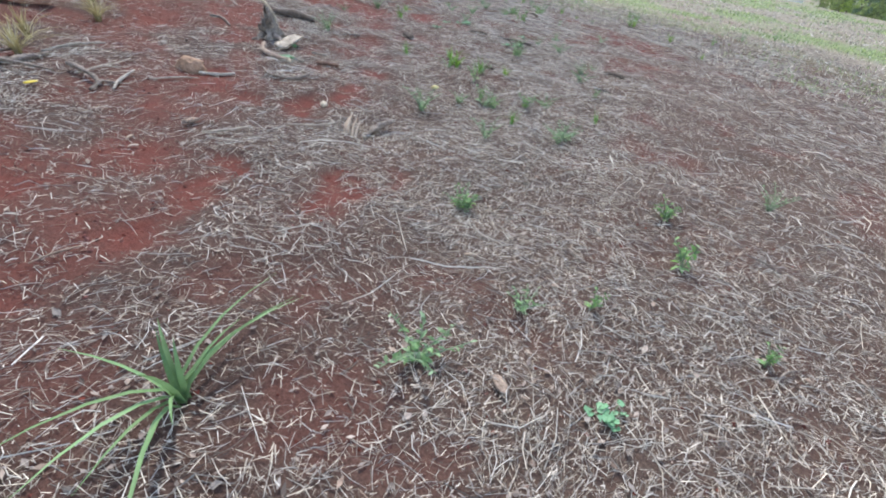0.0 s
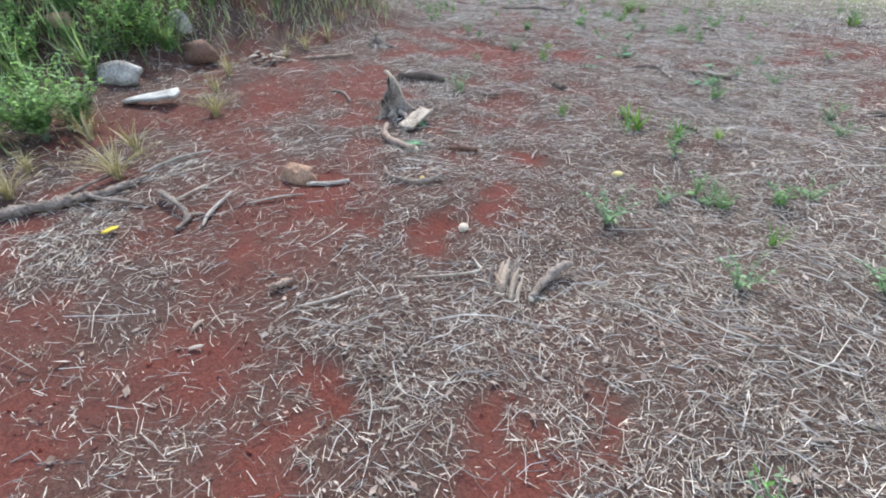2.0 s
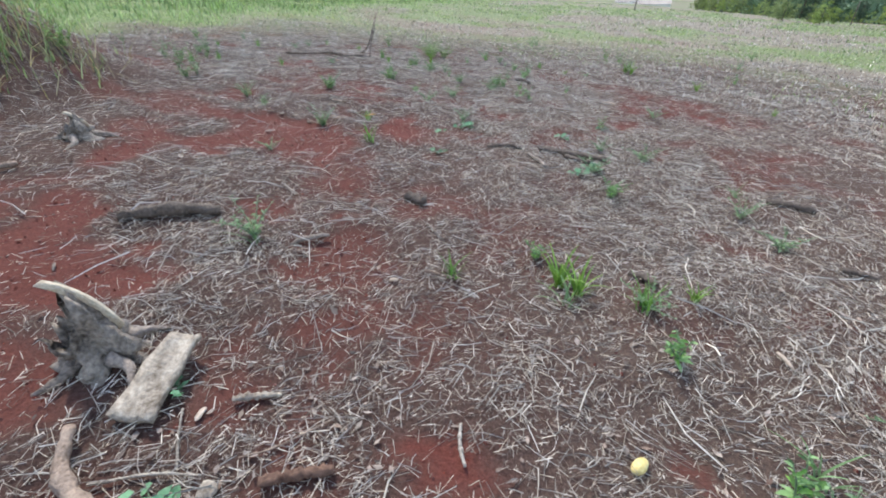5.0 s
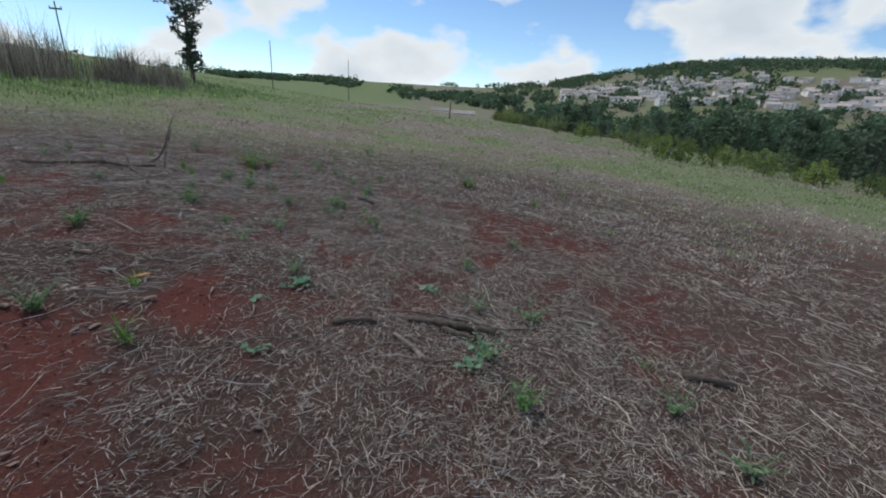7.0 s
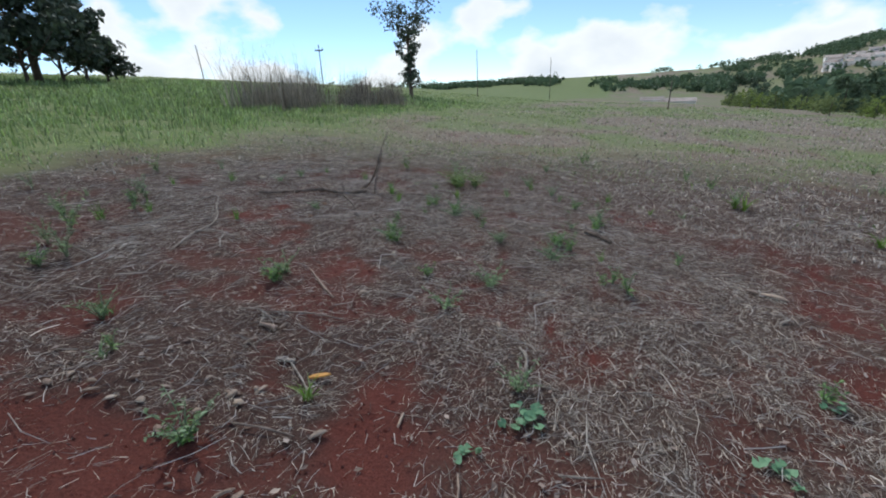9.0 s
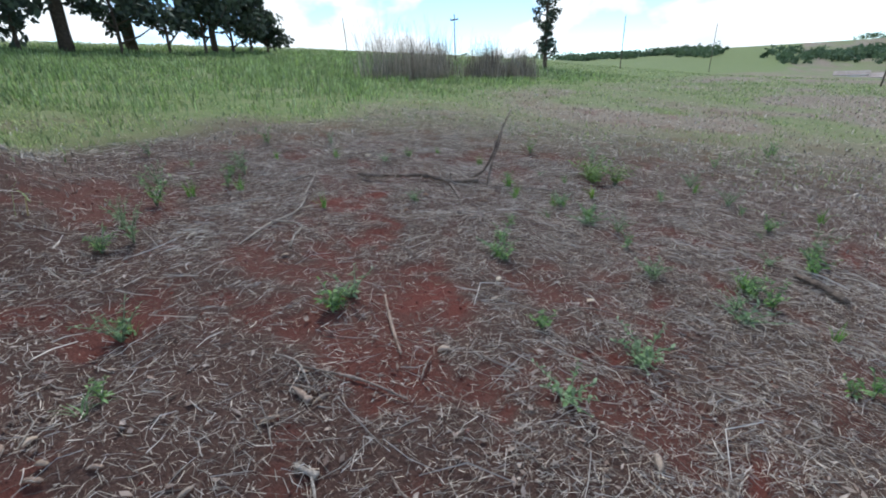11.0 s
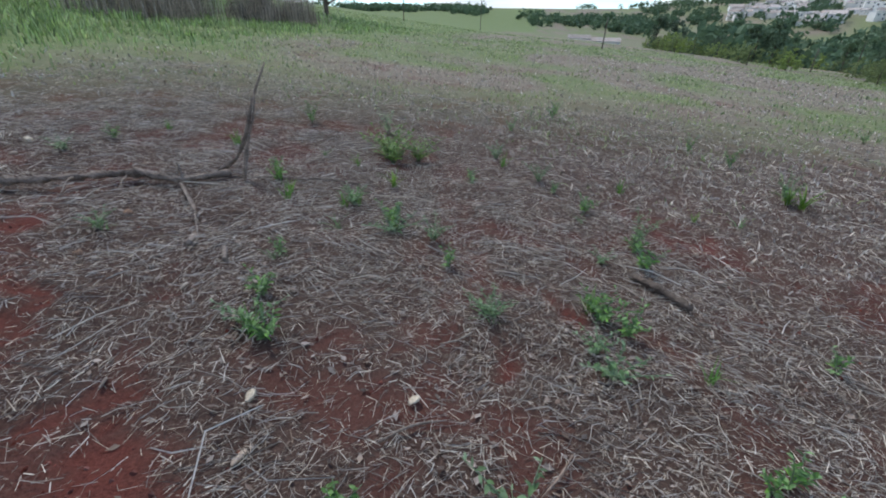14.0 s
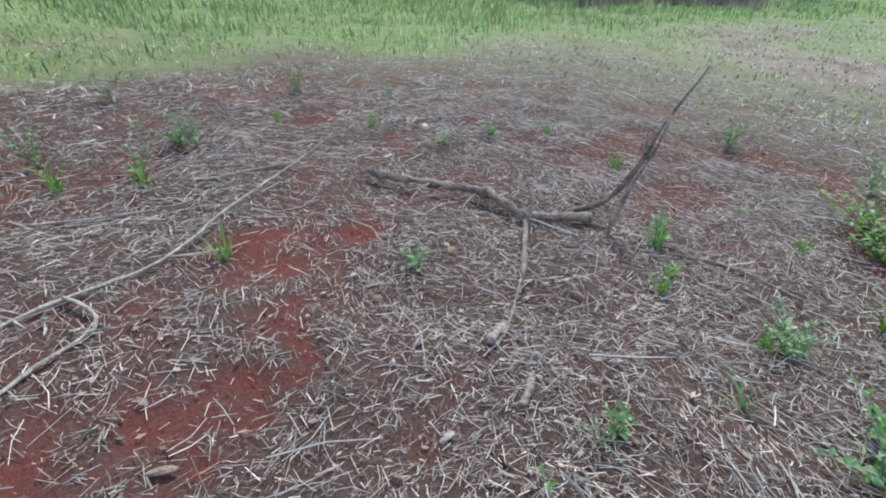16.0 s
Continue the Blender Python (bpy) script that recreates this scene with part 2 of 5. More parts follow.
def ground_material():
    m = bpy.data.materials.new("ground_soil")
    m.use_nodes = True
    nt = m.node_tree
    N, L = nt.nodes.new, nt.links.new
    bsdf = nt.nodes["Principled BSDF"]
    bsdf.inputs["Roughness"].default_value = 0.95
    bsdf.inputs["Specular IOR Level"].default_value = 0.15
    coord = N("ShaderNodeTexCoord")

    def noise_tex(s, detail=5, rough=0.55):
        n = N("ShaderNodeTexNoise")
        n.inputs["Scale"].default_value, n.inputs["Detail"].default_value, n.inputs["Roughness"].default_value = s, detail, rough
        L(coord.outputs["Object"], n.inputs["Vector"])
        return n.outputs[0]

    def ramp(fac, a, b, lo=0.35, hi=0.65):
        r = N("ShaderNodeValToRGB")
        r.color_ramp.elements[0].position, r.color_ramp.elements[1].position = lo, hi
        r.color_ramp.elements[0].color, r.color_ramp.elements[1].color = (*a, 1), (*b, 1)
        L(fac, r.inputs[0])
        return r.outputs[0]

    def mix(fac, a, b):
        x = N("ShaderNodeMix")
        x.data_type = "RGBA"
        L(fac, x.inputs["Factor"])
        L(a, x.inputs["A"])
        L(b, x.inputs["B"])
        return x.outputs["Result"]

    def attr(name):
        a = N("ShaderNodeAttribute")
        a.attribute_name = name
        return a.outputs["Fac"]

    soil = mix(noise_tex(3), ramp(noise_tex(45), (0.090, 0.025, 0.0185), (0.150, 0.043, 0.031)), ramp(noise_tex(120), (0.070, 0.021, 0.016), (0.175, 0.062, 0.047)))
    litter = mix(noise_tex(5), ramp(noise_tex(70), (0.036, 0.017, 0.013), (0.105, 0.064, 0.051)), ramp(noise_tex(160), (0.038, 0.018, 0.014), (0.130, 0.085, 0.068)))
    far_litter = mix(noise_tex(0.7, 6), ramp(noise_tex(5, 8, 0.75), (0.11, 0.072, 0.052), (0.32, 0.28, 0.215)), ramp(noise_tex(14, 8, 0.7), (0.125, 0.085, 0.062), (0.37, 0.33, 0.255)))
    green = mix(noise_tex(0.35, 6), ramp(noise_tex(3, 8), (0.10, 0.150, 0.048), (0.18, 0.235, 0.08)), ramp(noise_tex(2.1, 8), (0.25, 0.245, 0.135), (0.135, 0.19, 0.062)))
    clay = ramp(noise_tex(0.8), (0.42, 0.20, 0.09), (0.50, 0.27, 0.13))
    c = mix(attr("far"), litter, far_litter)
    c = mix(attr("bare"), c, soil)
    c = mix(attr("grass"), c, green)
    c = mix(attr("clay"), c, clay)
    L(c, bsdf.inputs["Base Color"])
    b = N("ShaderNodeBump")
    b.inputs["Strength"].default_value, b.inputs["Distance"].default_value = 0.8, 0.02
    L(noise_tex(55, 7, 0.65), b.inputs["Height"])
    L(b.outputs[0], bsdf.inputs["Normal"])
    return m


M_GROUND = ground_material()

# ---------- tools ----------
rng = np.random.default_rng(7)


def vnoise(x, y, size, seed=0):
    """Smooth value noise in 0..1 with cells of the given size."""
    x, y = np.asarray(x, float) / size + 13.7 * seed, np.asarray(y, float) / size - 7.9 * seed
    xi, yi = np.floor(x), np.floor(y)
    u, v = x - xi, y - yi
    u, v = u * u * (3 - 2 * u), v * v * (3 - 2 * v)

    def h(a, b):
        s = np.sin(a * 127.1 + b * 311.7 + seed * 74.7) * 43758.5453
        return s - np.floor(s)

    return (h(xi, yi) * (1 - u) + h(xi + 1, yi) * u) * (1 - v) + (h(xi, yi + 1) * (1 - u) + h(xi + 1, yi + 1) * u) * v


def smooth(v, lo, hi):
    s = np.clip((np.asarray(v, float) - lo) / (hi - lo), 0, 1)
    return s * s * (3 - 2 * s)


def soft_clip(v, lo, hi, w=1.5):
    a = lo + w * np.logaddexp(0, (v - lo) / w)
    return hi - w * np.logaddexp(0, (hi - a) / w)


HUB = (-2.6, 5.7)
AZ = (-180, -90, -60, -20, 0, 15, 18, 24, 28, 32, 37, 44, 60, 90, 180)
RISE = (0.5, 2.0, 3.0, 1.5, 1.8, 1.9, 2.1, 2.6, 3.3, 4.1, 4.8, 5.2, 5.0, 2.5, 0.5)


def terrain(x, y):
    """Height of the land without its fine relief."""
    x, y = np.asarray(x, float), np.asarray(y, float)
    xc, yc = soft_clip(x, -8.0, 0.0), soft_clip(y, -2.0, 14.0)
    z = -0.07034 * xc + 0.04735 * yc + 0.00708 * xc * xc + 0.0032 * xc * yc - 0.00197 * yc * yc
    xl = np.clip(x, -55, 130)
    z = z - 0.085 * (xl - xc) * (x > -4) - 0.11 * (xl - xc) * (x <= -4)
    z = z + 0.012 * (np.minimum(y, 70) - yc) * (y > 6) + 0.047 * (np.maximum(y, -30) - yc) * (y <= 6)
    # the overgrown bank beside the start of the path
    z = z + 1.5 * smooth(-x, 6.7, 9.2) * smooth(y, 1.2, 3.4) * (1 - smooth(y, 6.6, 9.6)) * (1 - 0.6 * smooth(-x, 12, 22))
    dx, dy = x - HUB[0], y - HUB[1]
    r, az = np.hypot(dx, dy), np.degrees(np.arctan2(dx, dy))
    crest = np.tan(np.radians(np.interp(az, AZ, RISE))) * 1300
    s = smooth(r, 260, 1300)
    z = z * (1 - s) + (crest + 2) * s
    z = z - 3.5 * smooth(r, 85, 170) * smooth(az, 14, 30) * (1 - smooth(r, 300, 600))
    return z * (1 - smooth(r, 1500, 2800)) - 60 * smooth(r, 1500, 2800)


PATCHES_START = [(-3.1, 2.25, 0.30), (-2.33, 0.70, 0.26), (-1.52, 1.92, 0.13), (-5.35, 3.98, 0.45), (-3.34, 2.86, 0.27), (-3.12, 2.06, 0.22),
                 (-2.75, 0.90, 0.28), (-2.13, 1.04, 0.23), (-2.33, 1.74, 0.11), (-1.31, 2.12, 0.10), (-2.14, 1.39, 0.11), (-3.58, 3.36, 0.17),
                 (-3.33, 2.49, 0.28), (-2.68, 4.15, 0.12), (-2.27, 3.33, 0.14), (-4.42, 7.02, 0.32), (-2.55, 2.91, 0.10), (-4.0, 6.53, 0.34),
                 (-3.5, 3.05, 0.17), (-3.68, 3.62, 0.13), (-2.85, 1.55, 0.22), (-3.0, 2.6, 0.18), (-5.0, 4.25, 0.26), (-2.45, 3.65, 0.10)]
PATCHES_MIDDLE = [(-5.54, 5.28, 0.42), (-2.96, 5.11, 0.12), (-2.75, 4.22, 0.13), (-1.68, 4.29, 0.09), (-3.73, 7.69, 0.24), (-4.07, 6.88, 0.28),
                  (-0.22, 10.06, 0.75), (-1.01, 11.42, 0.45), (0.02, 8.08, 0.36), (-4.75, 9.54, 0.24), (-4.7, 7.34, 0.28), (-3.78, 7.95, 0.18),
                  (-1.8, 12.08, 0.42), (-0.3, 10.7, 0.7), (-0.86, 9.86, 0.3), (-4.6, 8.04, 0.14), (-1.21, 9.03, 0.2), (-2.66, 8.83, 0.09)]
PATCHES_END = [(-2.83, 9.03, 0.09), (-3.89, 8.88, 0.09), (-3.63, 9.72, 0.10), (-5.81, 10.35, 0.19), (-6.5, 10.5, 0.24), (-5.1, 10.03, 0.14),
               (-2.1, 12.45, 0.38), (-3.5, 10.45, 0.11), (-3.14, 10.99, 0.10), (-4.81, 9.71, 0.13), (-6.47, 10.96, 0.17), (-6.32, 9.81, 0.16),
               (-5.87, 9.65, 0.16), (-5.3, 10.68, 0.10), (-5.67, 10.01, 0.12)]


def bare(x, y):
    """How far the litter leaves the red soil bare, 0..1."""
    x, y = np.asarray(x, float), np.asarray(y, float)
    wx = x + 0.36 * (vnoise(x, y, 0.26, 3) - 0.5) + 0.20 * (vnoise(x, y, 0.09, 13) - 0.5)
    wy = y + 0.36 * (vnoise(x, y, 0.26, 4) - 0.5) + 0.20 * (vnoise(x, y, 0.09, 17) - 0.5)
    # wheel-worn furrows run along this heading
    c, s = math.cos(radians(52)), math.sin(radians(52))
    best = np.zeros_like(x)
    streak = 0.75 * smooth(0.5 * vnoise(x * 0.7 + y * 0.3, y * 0.7 - x * 0.3, 0.22, 15) + 0.5 * vnoise(x, y, 0.09, 16), 0.38, 0.58)
    for px, py, r, k in [(a, b, 1.4 * c, 0.25) for a, b, c in PATCHES_START] + [(a, b, c, 1.0) for a, b, c in PATCHES_MIDDLE + PATCHES_END]:
        dx, dy = wx - px, wy - py
        near = (np.abs(dx) < 3 * r) & (np.abs(dy) < 3 * r)
        u, v = dx * s + dy * c, dx * c - dy * s
        d = np.hypot(u / 0.85, v / 1.25) / r
        best = np.maximum(best, np.where(near, (1 - smooth(d, 0.35, 1.5)) * (1 - k * streak * min(1, max(0, r - 0.22) / 0.2)), 0))
    n = 0.55 * vnoise(x, y, 0.45, 5) + 0.30 * vnoise(x, y, 0.17, 6) + 0.15 * vnoise(x, y, 0.07, 8)
    worn = smooth(-x + 0.25 * (y - 4), 2.3, 3.4) * smooth(y, 0.2, 1.2) * (1 - smooth(y, 8.0, 9.5)) * (1 - smooth(-x, 5.5, 6.8))
    wild = smooth(n + 0.07 * worn, 0.52, 0.70) * (0.15 + 0.45 * worn + 0.5 * smooth(vnoise(x, y, 2.3, 9) + 0.25 * smooth(-x, 1.5, 4.0), 0.4, 0.75))
    return np.clip(np.maximum(best * (0.55 + 0.55 * smooth(n, 0.34, 0.56)), 0.8 * wild), 0, 1)


def grassy(x, y):
    """How green the field is, 0..1."""
    x, y = np.asarray(x, float), np.asarray(y, float)
    d = np.hypot(x - HUB[0], y - 7)
    n = 0.6 * vnoise(x, y, 7.0, 11) + 0.4 * vnoise(x, y, 2.2, 12)
    left = smooth(-x + 0.12 * (y - 10) + 3.4 * (vnoise(x, y, 1.9, 14) - 0.5), 9.3, 13.5)
    far = smooth(d, 6.5, 17) * smooth(n, 0.38, 0.57)
    right = smooth(x - 0.12 * y, 7, 20) * smooth(n, 0.34, 0.55)
    return np.clip(np.maximum(np.maximum(left, 0.75 * far), 0.65 * right), 0, 1)


WALKED = [(0.0, 0.0), (-0.8, 0.95), (-1.6, 1.95), (-2.2, 2.9), (-2.5, 4.2), (-2.6, 5.6), (-3.0, 6.6), (-3.4, 7.6), (-3.4, 8.4), (-3.8, 9.4), (-4.5, 10.2), (-5.5, 11.2), (-6.2, 12.0)]


def straw_side(x, y):
    """0 where the litter is thin and the soil shows, 1 on the thickly strewn side of the trodden line."""
    line = np.interp(y, [p[1] for p in WALKED], [p[0] for p in WALKED])
    return np.maximum(smooth(x - line + 0.8 * (vnoise(x, y, 0.8, 46) - 0.5), -0.3, 1.0), 0.5 * smooth(y, 8.0, 10.0))


def relief(x, y):
    b = bare(x, y)
    return 0.05 * (vnoise(x, y, 0.9, 21) - 0.5) + 0.045 * (vnoise(x, y, 0.3, 22) - 0.5) + 0.014 * (vnoise(x, y, 0.11, 23) - 0.5) - 0.018 * b


def height(x, y):
    z = terrain(x, y)
    d = np.hypot(np.asarray(x, float) - HUB[0], np.asarray(y, float) - 7)
    return z + relief(x, y) * (1 - smooth(d, 25, 60)) + 0.5 * smooth(d, 30, 90) * (vnoise(x, y, 18, 30) - 0.5)


def gz(x, y):
    return float(height(np.array([x]), np.array([y]))[0])


def mesh_object(name, verts, faces, mat, parent=None, label="", shade=True):
    me = bpy.data.meshes.new(name)
    me.from_pydata([tuple(v) for v in verts], [], [tuple(f) for f in faces])
    me.materials.append(mat)
    if shade:
        me.polygons.foreach_set("use_smooth", [True] * len(me.polygons))
    ob = new(name, me)
    if parent is not None:
        ob.parent = parent
    return tagged(ob, label)


def fast_mesh(name, verts, faces, mat, smooth_shade=False):
    """A large mesh from arrays: verts (n, 3), faces (m, 3 or 4)."""
    me = bpy.data.meshes.new(name)
    k = faces.shape[1]
    me.vertices.add(len(verts))
    me.vertices.foreach_set("co", verts.astype(np.float32).ravel())
    me.loops.add(faces.size)
    me.loops.foreach_set("vertex_index", faces.astype(np.int32).ravel())
    me.polygons.add(len(faces))
    me.polygons.foreach_set("loop_start", np.arange(0, faces.size, k, dtype=np.int32))
    me.polygons.foreach_set("use_smooth", np.full(len(faces), smooth_shade))
    me.materials.append(mat)
    me.update(calc_edges=True)
    return new(name, me)


def part(name, bm, mat, parent, label=""):
    me = bpy.data.meshes.new(name)
    bm.to_mesh(me)
    bm.free()
    me.materials.append(mat)
    me.polygons.foreach_set("use_smooth", [True] * len(me.polygons))
    ob = new(name, me)
    if parent is not None:
        ob.parent = parent
    return tagged(ob, label)


def empty(name, label, category, group="", at=(0, 0, 0)):
    ob = new(name)
    ob.empty_display_size = 0.1
    ob.location = at
    return tagged(ob, label, category, group)


def spline(points, n):
    """Catmull-Rom through the points, n samples."""
    p = np.array(points, float)
    p = np.vstack([2 * p[0] - p[1], p, 2 * p[-1] - p[-2]])
    out = []
    for t in np.linspace(0, len(p) - 3 - 1e-6, n):
        i, u = int(t), t - int(t)
        a, b, c, d = p[i:i + 4]
        out.append(0.5 * (2 * b + (c - a) * u + (2 * a - 5 * b + 4 * c - d) * u * u + (3 * b - a - 3 * c + d) * u ** 3))
    return np.array(out)


def tube(points, radii, sides=8, n=14, rough=0.12, seed=0, bm=None):
    """A knotty tapered limb through the points, with closed ends."""
    bm = bm or bmesh.new()
    r = np.random.default_rng(seed + 101)
    p = spline(points, n) if len(points) > 2 else np.linspace(points[0], points[1], n)
    rad = np.interp(np.linspace(0, 1, n), np.linspace(0, 1, len(radii)), radii)
    rings, prev = [], Vector((0.13, 0.21, 0.97))
    for i in range(n):
        d = Vector(p[min(i + 1, n - 1)] - p[max(i - 1, 0)]).normalized()
        a = prev - d * prev.dot(d)
        a = a.normalized() if a.length > 1e-3 else d.orthogonal().normalized()
        prev, b = a, d.cross(a)
        k = 1 + rough * (r.random() - 0.5) * 2
        ring = []
        for j in range(sides):
            t = 2 * math.pi * j / sides
            q = rad[i] * k * (1 + rough * (r.random() - 0.5) * 2)
            ring.append(bm.verts.new(Vector(p[i]) + a * q * math.cos(t) + b * q * math.sin(t)))
        rings.append(ring)
    for i in range(n - 1):
        for j in range(sides):
            bm.faces.new((rings[i][j], rings[i][(j + 1) % sides], rings[i + 1][(j + 1) % sides], rings[i + 1][j]))
    bm.faces.new(rings[0][::-1])
    bm.faces.new(rings[-1])
    return bm


def on_ground(points, lift=0.0):
    """(x, y) or (x, y, h above the ground) to world points."""
    return [(p[0], p[1], gz(p[0], p[1]) + (p[2] if len(p) > 2 else 0) + lift) for p in points]

# ---------- ground ----------


def grid_lines(lo, hi, step, reach):
    mid = np.arange(lo, hi + step / 2, step)
    out, d, s = [], 0.0, step
    while d < reach:
        s *= 1.085
        d += s
        out.append(d)
    out = np.array(out)
    return np.concatenate([lo - out[::-1], mid, hi + out])


def build_ground():
    xs, ys = grid_lines(-9, 4, 0.07, 3500), grid_lines(-1.5, 17, 0.07, 3500)
    X, Y = np.meshgrid(xs, ys)
    x, y = X.ravel(), Y.ravel()
    nx, ny = len(xs), len(ys)
    i = np.arange((nx - 1) * (ny - 1))
    a = (i // (nx - 1)) * nx + i % (nx - 1)
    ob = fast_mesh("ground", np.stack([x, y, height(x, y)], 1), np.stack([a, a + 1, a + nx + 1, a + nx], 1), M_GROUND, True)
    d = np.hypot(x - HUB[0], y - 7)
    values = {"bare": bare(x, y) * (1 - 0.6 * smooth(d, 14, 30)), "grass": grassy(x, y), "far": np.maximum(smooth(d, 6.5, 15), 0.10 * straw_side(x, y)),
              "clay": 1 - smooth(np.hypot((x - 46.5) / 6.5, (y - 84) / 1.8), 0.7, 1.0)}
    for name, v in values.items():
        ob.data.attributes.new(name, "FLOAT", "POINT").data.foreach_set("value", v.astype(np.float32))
    tagged(ob, "red soil field under dry mown litter, sloping to a wooded valley", "ground", kind="structure")


build_ground()



def from_path(x, y):
    """Distance from the trodden line."""
    best = np.full(np.shape(x), 1e9)
    for (ax, ay), (bx, by) in zip(WALKED, WALKED[1:]):
        t = np.clip(((x - ax) * (bx - ax) + (y - ay) * (by - ay)) / ((bx - ax) ** 2 + (by - ay) ** 2), 0, 1)
        best = np.minimum(best, np.hypot(x - ax - t * (bx - ax), y - ay - t * (by - ay)))
    return best


def scatter(n, density, box=(-10.5, 5.5, -1.5, 18.0)):
    """n tries over the box; keeps each with the given chance."""
    x, y = rng.uniform(box[0], box[1], n), rng.uniform(box[2], box[3], n)
    keep = rng.random(n) < density(x, y)
    return x[keep], y[keep]


def thinning(d):
    """The litter is thickest along the trodden line."""
    return 1 - 0.62 * smooth(d, 1.7, 4.0) - 0.29 * smooth(d, 4.0, 9.0)


def litter_chance(x, y):
    clump = 0.55 + 1.5 * vnoise(x, y, 0.35, 41) * vnoise(x, y, 1.3, 42)
    clump = clump * (0.68 + 0.5 * straw_side(x, y))
    return clump * (1 - 0.90 * bare(x, y) ** 0.8) * (1 - 0.8 * grassy(x, y))


def litter_spots(tries, share=1.0):
    x, y = scatter(tries, lambda a, b: share * thinning(from_path(a, b)))
    keep = rng.random(len(x)) < litter_chance(x, y)
    return x[keep], y[keep]


def build_straw(tries, short, long, r0, r1, name, label, mat, lift, segments=2):
    x, y = litter_spots(tries)
    n = len(x)
    far = smooth(from_path(x, y), 2.5, 8)
    ang = rng.normal(0.75, 0.9, n) + 2.2 * (vnoise(x, y, 0.9, 44) - 0.5) + math.pi * rng.integers(0, 2, n)
    length = short + (long - short) * rng.random(n) ** 2.2
    length *= 1 + 0.4 * far
    rad = rng.uniform(r0, r1, n) * (1 + 0.5 * far)
    bend = rng.normal(0, 0.20, n)
    dirx, diry = np.cos(ang), np.sin(ang)
    tilt = rng.normal(0, 0.10, n)
    rows = segments + 1
    V = np.zeros((n, rows, 3, 3))
    base = rng.random(n) ** 1.5 * lift
    if segments == 1:
        # split leaf blades: flat slivers, each rolled about its length
        V, roll = np.zeros((n, 4, 3)), rng.normal(0, 0.55, n)
        for k, (s, w) in enumerate(((-0.5, -1), (-0.5, 1), (0.5, 0.6), (0.5, -0.6))):
            cx, cy = x + dirx * length * s, y + diry * length * s
            V[:, k, 0] = cx - diry * rad * w * np.cos(roll)
            V[:, k, 1] = cy + dirx * rad * w * np.cos(roll)
            V[:, k, 2] = np.maximum(height(cx, cy) + base + tilt * length * s, height(cx, cy)) + 0.003 + rad * (1 + w * np.sin(roll))
        ob = fast_mesh(name, V.reshape(-1, 3), np.arange(4 * n).reshape(-1, 4), mat)
        return tagged(ob, label, "straw", kind="stuff")
    for k, s in enumerate((-0.5, 0.0, 0.5)):
        off = bend * length * (0.25 - s * s) * 4 * 0.5
        cx, cy = x + dirx * length * s - diry * off, y + diry * length * s + dirx * off
        cz = height(cx, cy) + base + tilt * length * s + 0.002 + (np.abs(bend) * length * 0.25 if s == 0 else 0)
        cz = np.maximum(cz, height(cx, cy) + rad * 0.4)
        taper = 0.7 if s > 0 else 1.0
        for j in range(3):
            t = 2 * math.pi * j / 3 + math.pi / 2
            V[:, k, j, 0] = cx - diry * rad * taper * math.cos(t)
            V[:, k, j, 1] = cy + dirx * rad * taper * math.cos(t)
            V[:, k, j, 2] = cz + rad * taper * math.sin(t)
    b = np.arange(n)[:, None, None] * 3 * rows
    q = np.array([[3 * k + j, 3 * k + (j + 1) % 3, 3 * k + 3 + (j + 1) % 3, 3 * k + 3 + j] for k in range(segments) for j in (0, 2)])
    ob = fast_mesh(name, V.reshape(-1, 3), (b + q[None]).reshape(-1, 4), mat)
    tagged(ob, label, "straw", kind="stuff")


build_straw(1250000, 0.012, 0.085, 0.0006, 0.0019, "straw_litter", "short grey-brown dry grass pieces strewn over red soil", M_SHREDS, 0.022, 1)
build_straw(200000, 0.04, 0.15, 0.0007, 0.0019, "straw_stems", "grey-brown bent dry grass stems strewn over red soil", M_STRAW, 0.034)
build_straw(9000, 0.10, 0.38, 0.0014, 0.0032, "dry_stalks", "long bent pale dry stalks lying on the litter", M_STRAW, 0.035)


def build_leaf_litter(tries):
    x, y = litter_spots(tries, 0.9)
    n = len(x)
    a, ln = rng.uniform(0, 2 * math.pi, n), (0.007 + 0.020 * rng.random(n) ** 1.8) * (1 + 0.8 * smooth(from_path(x, y), 3, 8))
    wd, curl = ln * rng.uniform(0.25, 0.6, n), rng.uniform(-0.3, 0.5, n)
    tx, ty = rng.normal(0, 0.25, n), rng.normal(0, 0.25, n)
    pts = [(-1, 0, 0), (-0.2, -1, 0.3), (0.1, 0, -0.15), (-0.1, 1, 0.3), (1, 0, 0.25)]
    V = np.zeros((n, 5, 3))
    z = height(x, y) + 0.004 + 0.016 * rng.random(n)
    for k, (u, v, w) in enumerate(pts):
        V[:, k, 0] = x + np.cos(a) * u * ln - np.sin(a) * v * wd
        V[:, k, 1] = y + np.sin(a) * u * ln + np.cos(a) * v * wd
        V[:, k, 2] = z + w * curl * ln + u * ln * tx + v * wd * ty
    f = np.array([[0, 1, 2], [0, 2, 3], [1, 4, 2], [2, 4, 3]])
    ob = fast_mesh("leaf_litter", V.reshape(-1, 3), (np.arange(n)[:, None, None] * 5 + f[None]).reshape(-1, 3), M_LEAFLITTER)
    tagged(ob, "curled brown dead leaves and bark flakes on soil", "litter", kind="stuff")


build_leaf_litter(85000)


